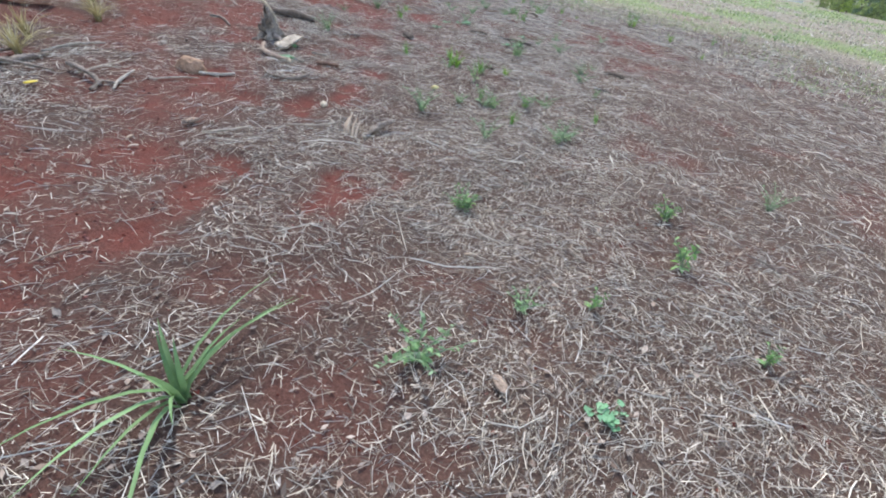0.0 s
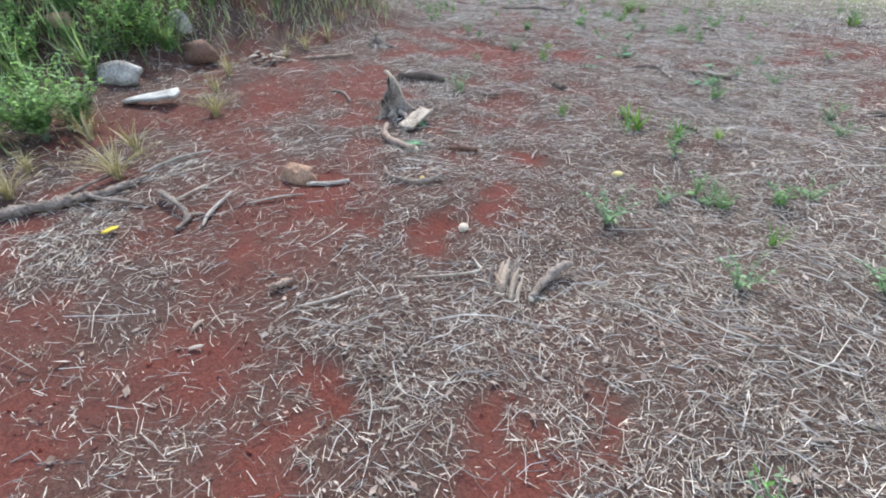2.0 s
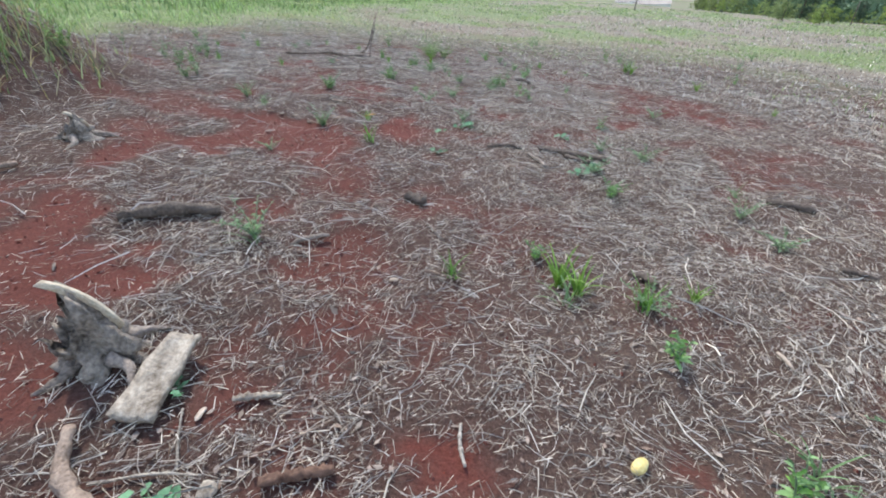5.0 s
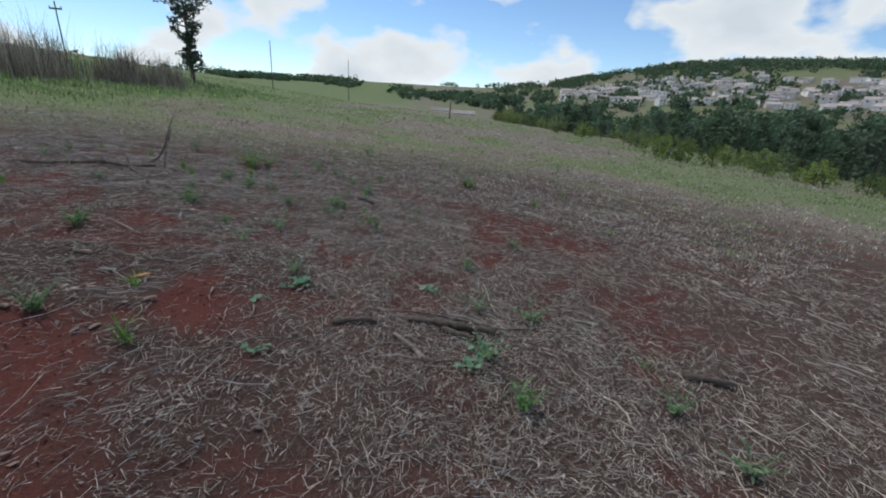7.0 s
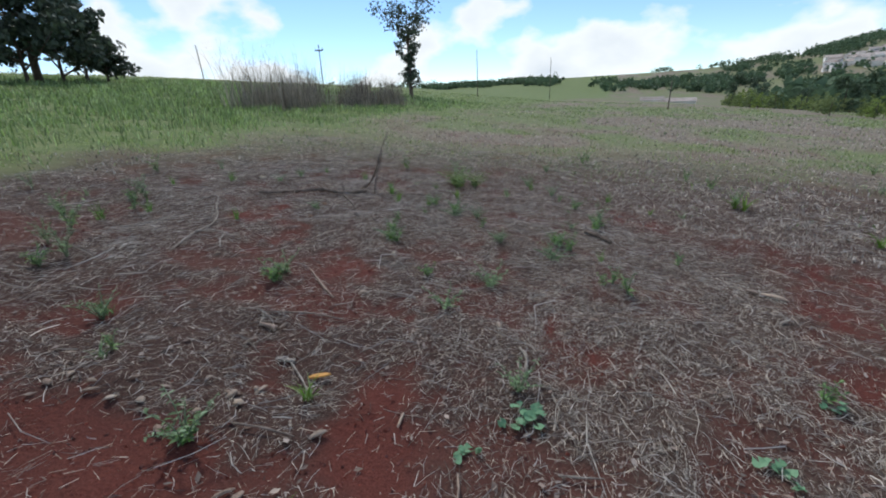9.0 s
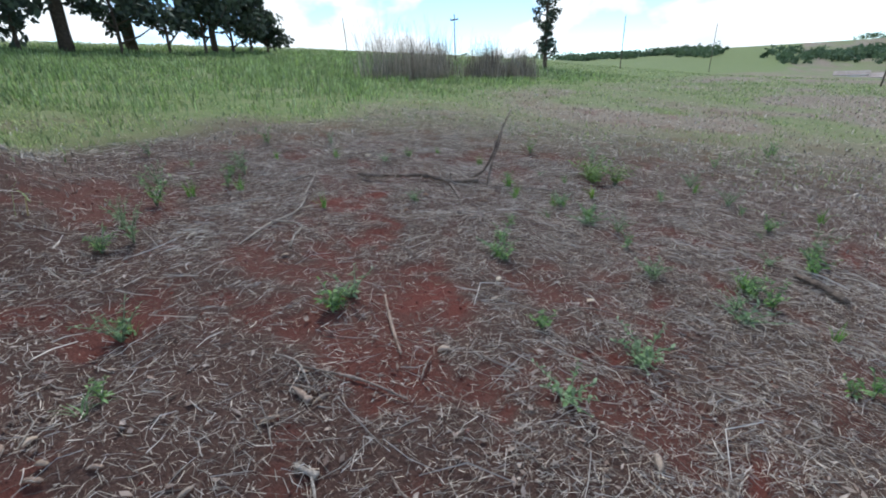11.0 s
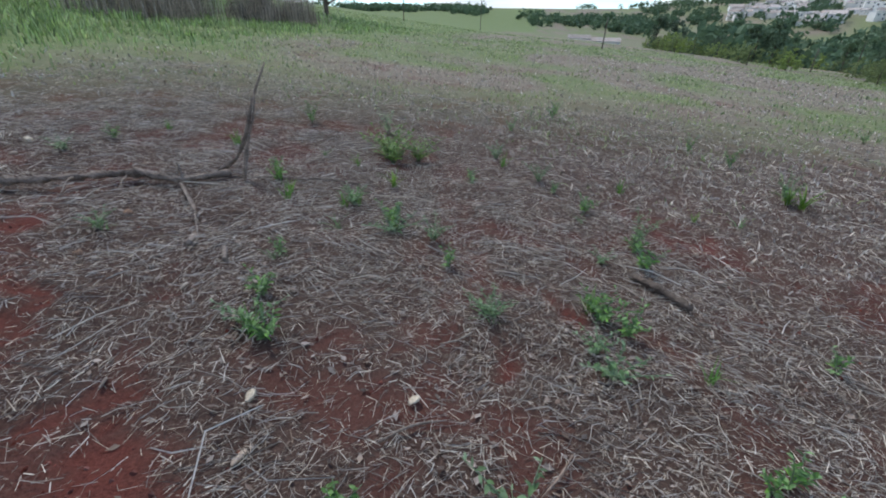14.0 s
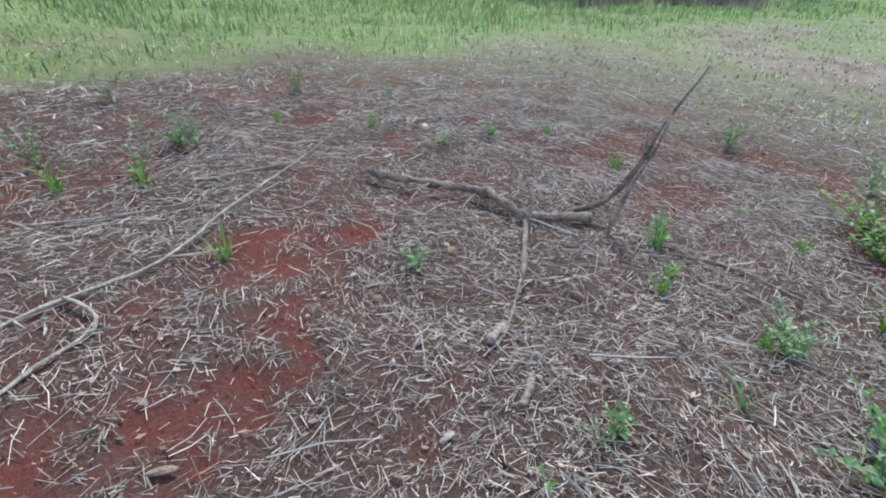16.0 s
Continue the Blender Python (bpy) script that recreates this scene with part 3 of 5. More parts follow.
def build_crumbs(tries):
    x, y = scatter(tries, lambda a, b: (0.12 + bare(a, b)) * (from_path(a, b) < 4.5))
    n = len(x)
    s = 0.003 + 0.011 * rng.random(n) ** 3
    o = np.array([(1, 0, 0), (0, 1, 0), (-1, 0, 0), (0, -1, 0), (0, 0, 1), (0, 0, -1)], float)
    V = np.stack([x, y, height(x, y)], 1)[:, None] + o[None] * s[:, None, None] * rng.uniform(0.6, 1.3, (n, 6, 3)) + rng.normal(0, 0.2, (n, 6, 3)) * s[:, None, None]
    f = np.array([[0, 1, 4], [1, 2, 4], [2, 3, 4], [3, 0, 4], [1, 0, 5], [2, 1, 5], [3, 2, 5], [0, 3, 5]])
    ob = fast_mesh("soil_crumbs", V.reshape(-1, 3), (np.arange(n)[:, None, None] * 6 + f[None]).reshape(-1, 3), M_CRUMB)
    tagged(ob, "small red-brown soil crumbs and clods", "soil", kind="stuff")


build_crumbs(115000)

# ---------- grass of the field and the bank ----------


def blades(name, x, y, h, width, mat, label, lean=0.35, category="grass"):
    n = len(x)
    a, b = rng.uniform(0, 2 * math.pi, n), np.abs(rng.normal(0, lean, n))
    z = height(x, y) - 0.01
    tx, ty = np.cos(a) * b * h, np.sin(a) * b * h
    c = rng.uniform(0, 2 * math.pi, n)
    wx, wy = np.cos(c) * width, np.sin(c) * width
    V = np.zeros((n, 5, 3))
    for k, (s, w) in enumerate(((0, -1), (0, 1), (0.55, 0.8), (0.55, -0.8), (1, 0))):
        V[:, k, 0] = x + tx * s * s + wx * w
        V[:, k, 1] = y + ty * s * s + wy * w
        V[:, k, 2] = z + h * s * (1 - 0.25 * b * s)
    i = np.arange(n)[:, None, None] * 5
    f = np.array([[0, 1, 2], [0, 2, 3], [3, 2, 4]])
    ob = fast_mesh(name, V.reshape(-1, 3), (i + f[None]).reshape(-1, 3), mat)
    return tagged(ob, label, category, kind="stuff")


def build_field_grass():
    n = 320000
    r, t = 6 + 64 * rng.random(n) ** 1.6, rng.uniform(radians(-100), radians(75), n)
    x, y = HUB[0] + r * np.sin(t), 7 + r * np.cos(t)
    keep = rng.random(n) < (grassy(x, y) + 0.10) * smooth(from_path(x, y), 2.5, 7) * (0.12 + 0.75 * smooth(vnoise(x, y, 0.8, 58) * 0.6 + vnoise(x, y, 2.6, 59) * 0.4, 0.45, 0.66))
    x, y = x[keep], y[keep]
    d = np.hypot(x - HUB[0], y - 7)
    blades("field_grass", x, y, rng.uniform(0.03, 0.12, len(x)) * (1 + 0.6 * smooth(d, 12, 40)) * (0.5 + vnoise(x, y, 1.5, 57)), 0.004 + 0.0006 * d, M_GRASS, "short yellow-green grass regrowing across the mown field", 1.0)
    n = 150000
    x, y = rng.uniform(-45, -6.8, n), rng.uniform(-1, 50, n)
    left = smooth(-x + 0.10 * (y - 10) + 3.4 * (vnoise(x, y, 1.9, 14) - 0.5), 10.3, 15.5)
    bank = smooth(-x, 6.8, 7.8) * smooth(y, -2, 0.5) * (1 - smooth(y, 7.0, 9.0))
    keep = rng.random(n) < np.maximum(left, bank) * (1 - 0.75 * smooth(np.hypot(x + 6, y - 7), 12, 40)) * (0.15 + 0.95 * smooth(vnoise(x, y, 1.0, 50), 0.3, 0.7))
    x, y, left = x[keep], y[keep], np.maximum(left, bank)[keep]
    d = np.hypot(x + 6, y - 7)
    blades("tall_grass", x, y, rng.uniform(0.15, 0.45, len(x)) * (0.3 + 0.6 * left) * (0.4 + 0.9 * vnoise(x, y, 2.0, 51)), 0.005 + 0.0009 * d, M_TALLGRASS, "tall lush green grass on the bank and slope", 0.45)
    # the bank itself
    n = 16000
    x, y = rng.uniform(-10.5, -5.6, n), rng.uniform(-1.0, 8.5, n)
    cover = smooth(-x, 6.9, 7.7) * smooth(y, -2, 0.5) * (1 - smooth(y, 7.0, 8.6)) + smooth(-x, 5.5, 6.3) * (1 - smooth(y, 1.6, 2.6))
    keep = rng.random(n) < cover * (0.25 + 0.9 * vnoise(x, y, 0.8, 55))
    x, y = x[keep], y[keep]
    half = rng.random(len(x)) < 0.55 + 0.3 * smooth(-x, 7.5, 8.5) - 0.3 * smooth(y, 4, 6)
    blades("bank_grass_cover", x[half], y[half], rng.uniform(0.15, 0.5, half.sum()), 0.006, M_TALLGRASS, "green grass covering the bank", 0.6)
    blades("dry_bank_grass", x[~half], y[~half], rng.uniform(0.15, 0.5, (~half).sum()), 0.005, M_DRYTUFT, "dry straw-coloured grass hanging on the bank", 0.9)
    # dry stubble on the mown field further off
    n = 160000
    r, t = 5 + 45 * rng.random(n) ** 1.4, rng.uniform(radians(-80), radians(70), n)
    x, y = HUB[0] + r * np.sin(t), 7 + r * np.cos(t)
    keep = rng.random(n) < (1 - grassy(x, y)) * smooth(from_path(x, y), 2.5, 6) * 0.5
    x, y = x[keep], y[keep]
    d = np.hypot(x - HUB[0], y - 7)
    blades("dry_stubble", x, y, rng.uniform(0.02, 0.09, len(x)), 0.003 + 0.0008 * d, M_STRAW, "cut dry grass stubble on the field", 1.2)


build_field_grass()


def build_dry_hedge():
    """The thicket of dry reeds on the rise."""
    n = 9000
    s = rng.random(n)
    x = -17.5 + 3.6 * s + rng.normal(0, 0.9, n) * (1 - 0.4 * s)
    y = 25 + 10.5 * s + rng.normal(0, 1.2, n)
    keep = vnoise(x, y, 0.9, 63) > 0.42
    s, x, y = s[keep], x[keep], y[keep]
    n = len(x)
    h = rng.uniform(0.7, 2.3, n) * (1.25 - 0.45 * s) * (0.25 + 1.2 * vnoise(x, y, 1.3, 60))
    blades("dry_reeds", x, y, h, 0.011, M_DRYGRASS, "thicket of grey-brown dry reeds on the rise", 0.35)
    n = 320
    s = rng.random(n)
    x = -17.5 + 3.4 * s + rng.normal(0, 0.9, n)
    y = 25 + 10 * s + rng.normal(0, 1.0, n)
    blades("dry_reed_stems", x, y, rng.uniform(1.2, 3.2, n) * (1.15 - 0.45 * s), 0.009, M_BARK_DARK, "tall bare dark reed stems standing above the thicket", 0.35)


build_dry_hedge()

# ---------- sticks, logs, stones ----------


def stick(name, label, points, radii, mat, sides=7, n=12, rough=0.15, seed=0, cut=False, twigs=()):
    """A limb lying on the ground: points as (x, y, height of its middle)."""
    at = on_ground([points[0]])[0]
    thing = empty(name, label, name.replace("_", " "), at=at)
    rel = [tuple(np.subtract(p, at)) for p in on_ground(points)]
    part("limb", tube(rel, radii, sides, int(n * 1.4), rough * 1.4, seed), mat, thing)
    if cut:
        d = Vector(rel[-1]) - Vector(rel[-2])
        d.normalize()
        e = Vector(rel[-1])
        part("broken_end", tube([tuple(e - d * 0.004), tuple(e + d * radii[-1] * 0.7)], [radii[-1] * 0.98, radii[-1] * 0.55], sides, 4, 0.2, seed + 5), M_CUTWOOD, thing, "pale broken wood end")
    for k, (tp, tr) in enumerate(twigs):
        part("twig", tube([tuple(np.subtract(p, at)) for p in on_ground(tp)], tr, 5, 9, rough, seed + 9 + k), mat, thing)
    return thing


stick("fallen_branch", "dead grey branch lying across litter with one upright twig",
      [(-7.02, 11.36, 0.06), (-6.9, 11.42, 0.07), (-6.6, 11.62, 0.08), (-6.3, 11.80, 0.07), (-5.98, 11.86, 0.05), (-5.76, 12.19, 0.05)], [0.018, 0.026, 0.022, 0.028, 0.020, 0.024], M_BARK_MID, 8, 34, 0.32, 1,
      twigs=[([(-5.90, 12.22, 0.02), (-5.72, 12.25, 0.16), (-5.58, 12.28, 0.42), (-5.55, 12.36, 0.62), (-5.46, 12.5, 0.92)], [0.021, 0.018, 0.015, 0.012, 0.007]),
             ([(-5.60, 12.10, 0.0), (-5.58, 12.2, 0.25), (-5.53, 12.30, 0.50), (-5.52, 12.36, 0.68)], [0.012, 0.011, 0.009, 0.006]),
             ([(-5.98, 11.85, 0.03), (-5.75, 11.6, 0.03), (-5.55, 11.38, 0.015)], [0.018, 0.016, 0.009]),
             ([(-5.80, 12.15, 0.02), (-5.3, 12.35, 0.02), (-4.9, 12.3, 0.02)], [0.008, 0.006, 0.003]),
             ([(-6.35, 11.8, 0.05), (-6.2, 11.55, 0.08), (-6.05, 11.42, 0.02)], [0.008, 0.006, 0.004]),
             ([(-5.97, 11.87, 0.03), (-5.98, 11.89, 0.10), (-6.0, 11.9, 0.17)], [0.013, 0.011, 0.008]),
             ([(-6.62, 11.62, 0.08), (-6.5, 11.45, 0.10), (-6.42, 11.28, 0.03)], [0.010, 0.007, 0.004]),
             ([(-5.55, 12.29, 0.45), (-5.6, 12.33, 0.47), (-5.62, 12.38, 0.56)], [0.012, 0.009, 0.004])])
stick("curved_log", "short curved brown log lying by the stump", [(-3.83, 3.93, 0.06), (-3.74, 3.80, 0.035), (-3.55, 3.72, 0.03), (-3.31, 3.70, 0.03)], [0.018, 0.026, 0.029, 0.024], M_TAN, 9, 16, 0.12, 2, True)
stick("bent_root", "bent grey root lying on dark litter", [(-3.27, 3.30, 0.05), (-3.17, 3.24, 0.03), (-3.01, 3.26, 0.025), (-2.87, 3.32, 0.03), (-2.83, 3.40, 0.05), (-2.90, 3.41, 0.06)], [0.010, 0.012, 0.015, 0.018, 0.016, 0.012], M_BARK_MID, 8, 20, 0.14, 3, True)
stick("broken_stick", "short pale stick with broken end beside a rock", [(-3.38, 3.04, 0.02), (-3.47, 2.93, 0.02), (-3.57, 2.83, 0.02)], [0.014, 0.016, 0.018], M_STICK, 7, 9, 0.1, 4, True)
stick("fallen_log", "dark weathered log half sunk in litter", [(-4.78, 5.15, 0.03), (-4.55, 5.33, 0.04), (-4.34, 5.48, 0.03)], [0.03, 0.042, 0.036], M_BARK_DARK, 9, 12, 0.2, 5)
stick("dark_log", "dark brown log end in dry litter", [(-3.22, 6.12, 0.03), (-3.08, 6.06, 0.03)], [0.045, 0.035], M_BARK_DARK, 8, 8, 0.3, 6)
stick("long_root", "thick brown root at the foot of the grass", [(-4.85, 1.15, 0.02), (-4.58, 1.55, 0.03), (-4.49, 1.69, 0.04), (-4.44, 1.92, 0.03), (-4.45, 2.16, 0.02)], [0.03, 0.034, 0.03, 0.026, 0.014], M_BARK_MID, 9, 22, 0.25, 7,
      twigs=[([(-4.47, 1.8, 0.05), (-4.30, 1.82, 0.06), (-4.12, 1.98, 0.02)], [0.018, 0.013, 0.008]), ([(-4.52, 1.63, 0.04), (-4.6, 1.85, 0.06), (-4.72, 2.1, 0.03)], [0.014, 0.011, 0.006])])
stick("pale_stick", "long thin pale stick lying on litter", [(-4.0, 2.07, 0.02), (-4.05, 2.3, 0.03), (-4.07, 2.42, 0.02), (-4.06, 2.56, 0.03)], [0.007, 0.009, 0.008, 0.004], M_STICK, 6, 14, 0.16, 8,
      twigs=[([(-4.05, 2.3, 0.03), (-3.98, 2.38, 0.03), (-3.95, 2.45, 0.02)], [0.005, 0.004, 0.002])])
stick("pale_stick", "pale stick lying on litter", [(-4.55, 2.16, 0.02), (-4.56, 2.42, 0.03), (-4.52, 2.67, 0.03)], [0.010, 0.012, 0.009], M_STICK, 6, 12, 0.14, 9)
stick("pale_stick", "thin pale stick lying across red soil", [(-3.66, 2.40, 0.015), (-3.55, 2.58, 0.02), (-3.46, 2.71, 0.02)], [0.005, 0.007, 0.005], M_STICK, 6, 10, 0.12, 30)
stick("forked_root", "grey forked root resting on red soil", [(-4.12, 2.1, 0.05), (-3.95, 2.10, 0.06), (-3.80, 2.09, 0.03), (-3.74, 1.98, 0.02)], [0.024, 0.021, 0.018, 0.010], M_BARK_MID, 8, 14, 0.2, 10,
      twigs=[([(-3.82, 2.09, 0.03), (-3.78, 2.16, 0.02), (-3.70, 2.2, 0.02)], [0.015, 0.012, 0.007])])
stick("pale_stick", "bent pale stick on red soil", [(-3.66, 2.10, 0.015), (-3.74, 2.2, 0.02), (-3.81, 2.40, 0.03)], [0.009, 0.012, 0.008], M_STICK, 7, 10, 0.15, 11)
stick("bank_stick", "brown stick lying at the foot of the bank", [(-6.39, 4.99, 0.03), (-6.2, 5.3, 0.03), (-5.98, 5.56, 0.03)], [0.02, 0.022, 0.018], M_TAN, 7, 10, 0.15, 12)
stick("short_stick", "short dark stick lying on red soil", [(-4.98, 4.28, 0.015), (-4.83, 4.32, 0.02), (-4.62, 4.22, 0.02)], [0.012, 0.014, 0.012], M_BARK, 6, 8, 0.15, 13)
stick("dark_log", "dark bark-covered log beside a second one", [(-2.76, 7.54, 0.02), (-2.58, 7.53, 0.03), (-2.40, 7.49, 0.02)], [0.018, 0.022, 0.02], M_BARK_DARK, 8, 10, 0.2, 14)
stick("dark_log", "long dark dead branch over litter", [(-2.24, 7.58, 0.03), (-1.95, 7.50, 0.04), (-1.6, 7.37, 0.03)], [0.02, 0.026, 0.022], M_BARK_DARK, 8, 14, 0.2, 15, twigs=[([(-1.98, 7.45, 0.02), (-1.88, 7.38, 0.02), (-1.76, 7.30, 0.02)], [0.024, 0.028, 0.02])])
stick("brown_stick", "brown stick lying aslant by a weed", [(-2.34, 7.33, 0.02), (-2.24, 7.2, 0.03), (-2.17, 7.03, 0.02)], [0.014, 0.019, 0.016], M_BARK, 7, 9, 0.2, 16)
stick("dark_log", "dark log lying in thin litter", [(-0.36, 6.92, 0.02), (-0.2, 6.84, 0.03), (-0.06, 6.78, 0.02)], [0.02, 0.026, 0.02], M_BARK_DARK, 8, 8, 0.2, 17)
stick("pale_stick", "short curved pale stick in straw", [(-3.16, 8.75, 0.02), (-3.11, 8.66, 0.03), (-3.10, 8.50, 0.02)], [0.010, 0.013, 0.010], M_STICK, 6, 8, 0.12, 18)
stick("thin_branch", "long thin pale branch lying on litter", [(-6.35, 9.25, 0.02), (-6.5, 9.62, 0.03), (-6.58, 10.0, 0.03), (-6.72, 10.25, 0.04), (-6.87, 10.4, 0.05), (-7.4, 11.07, 0.06)], [0.007, 0.009, 0.009, 0.008, 0.007, 0.004], M_STICK, 6, 22, 0.14, 19,
      twigs=[([(-6.52, 9.7, 0.03), (-6.38, 9.78, 0.03), (-6.25, 9.79, 0.02), (-6.15, 9.62, 0.02), (-6.0, 9.45, 0.02)], [0.007, 0.008, 0.009, 0.008, 0.007]), ([(-6.62, 10.08, 0.03), (-6.55, 10.3, 0.04), (-6.6, 10.45, 0.02)], [0.006, 0.005, 0.003])])
stick("grey_log", "short grey weathered log piece in straw", [(-5.42, 11.14, 0.02), (-5.37, 11.0, 0.025)], [0.018, 0.022], M_BARK, 8, 8, 0.2, 20)
stick("dark_log", "dark log lying in grass", [(-2.62, 11.40, 0.03), (-2.5, 11.22, 0.04), (-2.38, 11.05, 0.03)], [0.02, 0.028, 0.024], M_BARK_DARK, 8, 10, 0.2, 21)
stick("surface_root", "pale bare root snaking down the bank", [(-9.6, 8.9, 0.03), (-9.1, 8.6, 0.06), (-8.8, 8.35, 0.06), (-8.45, 8.2, 0.04)], [0.03, 0.035, 0.035, 0.025], M_STICK, 7, 16, 0.2, 22)
stick("thin_branch", "thin brown branch across the mown field", [(-5.0, 9.35, 0.02), (-4.75, 9.1, 0.03), (-4.55, 8.92, 0.02)], [0.006, 0.009, 0.007], M_TAN, 6, 10, 0.12, 23)
stick("wood_piece", "short tan piece of wood on soil", [(-4.83, 8.46, 0.015), (-4.70, 8.44, 0.018)], [0.014, 0.016], M_TAN, 7, 6, 0.15, 24)
stick("wood_piece", "short pale piece of wood on litter", [(-4.53, 8.20, 0.015), (-4.43, 8.22, 0.018)], [0.012, 0.014], M_STICK, 7, 6, 0.15, 25)


def stone(name, label, at, size, mat, seed=0, flat=0.7, turn=0.0, detail=3, rough=0.22, sink=0.25):
    bm = bmesh.new()
    bmesh.ops.create_icosphere(bm, subdivisions=detail, radius=1.0)
    rnd = random.Random(seed)
    cuts = [(Vector((rnd.gauss(0, 1), rnd.gauss(0, 1), rnd.gauss(0.2, 0.8))).normalized(), rnd.uniform(0.62, 0.85)) for _ in range(9)]
    for v in bm.verts:
        p = v.co + Vector((seed * 3.1, seed * 1.7, seed * 0.9))
        k = 1 + rough * noise.noise(p * 1.1) * 1.6 + rough * 0.5 * noise.noise(p * 2.9)
        v.co = v.co * k
        for cut, far in cuts:
            over = v.co.dot(cut) - far
            if over > 0:
                v.co -= cut * over * 0.85
        v.co.z = max(v.co.z, -0.6)
        v.co = Vector((v.co.x * size[0], v.co.y * size[1], v.co.z * size[2]))
    ob = part(name, bm, mat, None)
    ob.matrix_world = pose(at[0], at[1], gz(at[0], at[1]) + size[2] * (0.6 - sink), 0, 0, turn)
    return tagged(ob, label, name.replace("_", " "))


stone("rock", "rounded brown rock lying on red soil", (-3.69, 2.85), (0.125, 0.10, 0.10), M_ROCK, 1, turn=30, rough=0.3, detail=4)
stone("boulder", "dark red-brown boulder at the foot of the bank", (-7.0, 3.95), (0.25, 0.18, 0.17), M_ROCK_DARK, 2, turn=20, rough=0.35)
stone("boulder", "grey-topped boulder in the bank above another", (-7.45, 4.05), (0.15, 0.12, 0.18), M_ROCK_GREY, 3, turn=60, rough=0.4)
stone("boulder", "mossy grey concrete lump in the weeds", (-6.95, 2.95), (0.46, 0.17, 0.14), M_ROCK_GREY, 4, turn=15, rough=0.4, sink=0.5)
stone("rock", "brown rock half hidden in the weeds", (-7.7, 2.9), (0.16, 0.12, 0.12), M_ROCK, 5)


def build_stump(at, h, r, label, seed):
    """A rotten leaning stump with a jagged rim."""
    thing = empty("tree_stump", label, "tree stump", at=(at[0], at[1], gz(*at) - 0.02))
    rnd = random.Random(seed)
    bm = bmesh.new()
    sides, rows = 36, 14
    jag = [h * (0.45 + 0.65 * (0.5 + 0.5 * math.cos(2 * math.pi * j / sides - 1.04)) ** 2 + 0.30 * (rnd.random() - 0.5)) for j in range(sides)]
    groove = [rnd.uniform(-0.16, 0.10) for _ in range(sides)]
    rings = []
    for i in range(rows):
        s = i / (rows - 1)
        ring = []
        for j in range(sides):
            t = 2 * math.pi * j / sides
            k = r * (1.25 - 0.55 * s + 0.35 * (1 - s) ** 4) * (1 + 0.22 * math.sin(5 * t + seed) * (1 - 0.3 * s) + 1.5 * groove[j] + 0.5 * noise.noise(Vector((2 * math.cos(t), 2 * math.sin(t), 6 * s + seed))) + 0.14 * (rnd.random() - 0.5))
            ring.append(bm.verts.new((k * math.cos(t) - 0.11 * h * s * s, k * math.sin(t) - 0.17 * h * s * s, jag[j] * s)))
        rings.append(ring)
    inner = [bm.verts.new((v.co.x * 0.7 - 0.05 * h, v.co.y * 0.7, v.co.z * 0.75)) for v in rings[-1]]
    deep = [bm.verts.new((v.co.x * 0.4, v.co.y * 0.4, h * 0.15)) for v in inner]
    rings += [inner, deep]
    for a, b in zip(rings, rings[1:]):
        for j in range(sides):
            bm.faces.new((a[j], a[(j + 1) % sides], b[(j + 1) % sides], b[j]))
    bm.faces.new(deep)
    part("trunk", bm, M_STUMP, thing)
    # a pale crescent of outer wood stands along one side
    bm = bmesh.new()
    rows = []
    for i in range(11):
        q = i / 10
        u = 0.30 + 0.80 * q
        side, w = r * (1.22 - 0.45 * u - 0.5 * q ** 4), r * 0.36 * math.sin(math.pi * (0.15 + 0.78 * q)) * rnd.uniform(0.7, 1.3)
        mid, out = Vector((0.5 * side - 0.11 * h * u * u, 0.86 * side - 0.17 * h * u * u, 1.1 * h * u)), Vector((0.5, 0.86, 0.35)).normalized()
        back = Vector((-0.86, 0.5, 0)) * w
        rows.append([bm.verts.new(mid + out * 0.012 - back), bm.verts.new(mid + out * 0.020 + back * 0.2), bm.verts.new(mid + out * 0.010 + back), bm.verts.new(mid - out * 0.012 + back * 0.6), bm.verts.new(mid - out * 0.012 - back * 0.6)])
    for a, b in zip(rows, rows[1:]):
        for j in range(5):
            bm.faces.new((a[j], a[(j + 1) % 5], b[(j + 1) % 5], b[j]))
    bm.faces.new(rows[0][::-1])
    bm.faces.new(rows[-1])
    part("splinter", bm, M_CUTWOOD, thing, "pale torn splinter")
    for k in range(4):
        a = k * 1.6 + seed
        part("root", tube([(r * math.cos(a), r * math.sin(a), 0.05), (r * 2 * math.cos(a + 0.2), r * 2 * math.sin(a + 0.2), 0.025), (r * 2.9 * math.cos(a), r * 2.9 * math.sin(a), 0.0)], [r * 0.35, r * 0.25, r * 0.1], 6, 8, 0.2, seed + k), M_BARK, thing)
    return thing


build_stump((-4.0, 4.24), 0.34, 0.085, "rotten grey tree stump with torn splinter", 1)
build_stump((-6.15, 6.2), 0.20, 0.10, "hollow weathered grey stump beside the bank", 2)


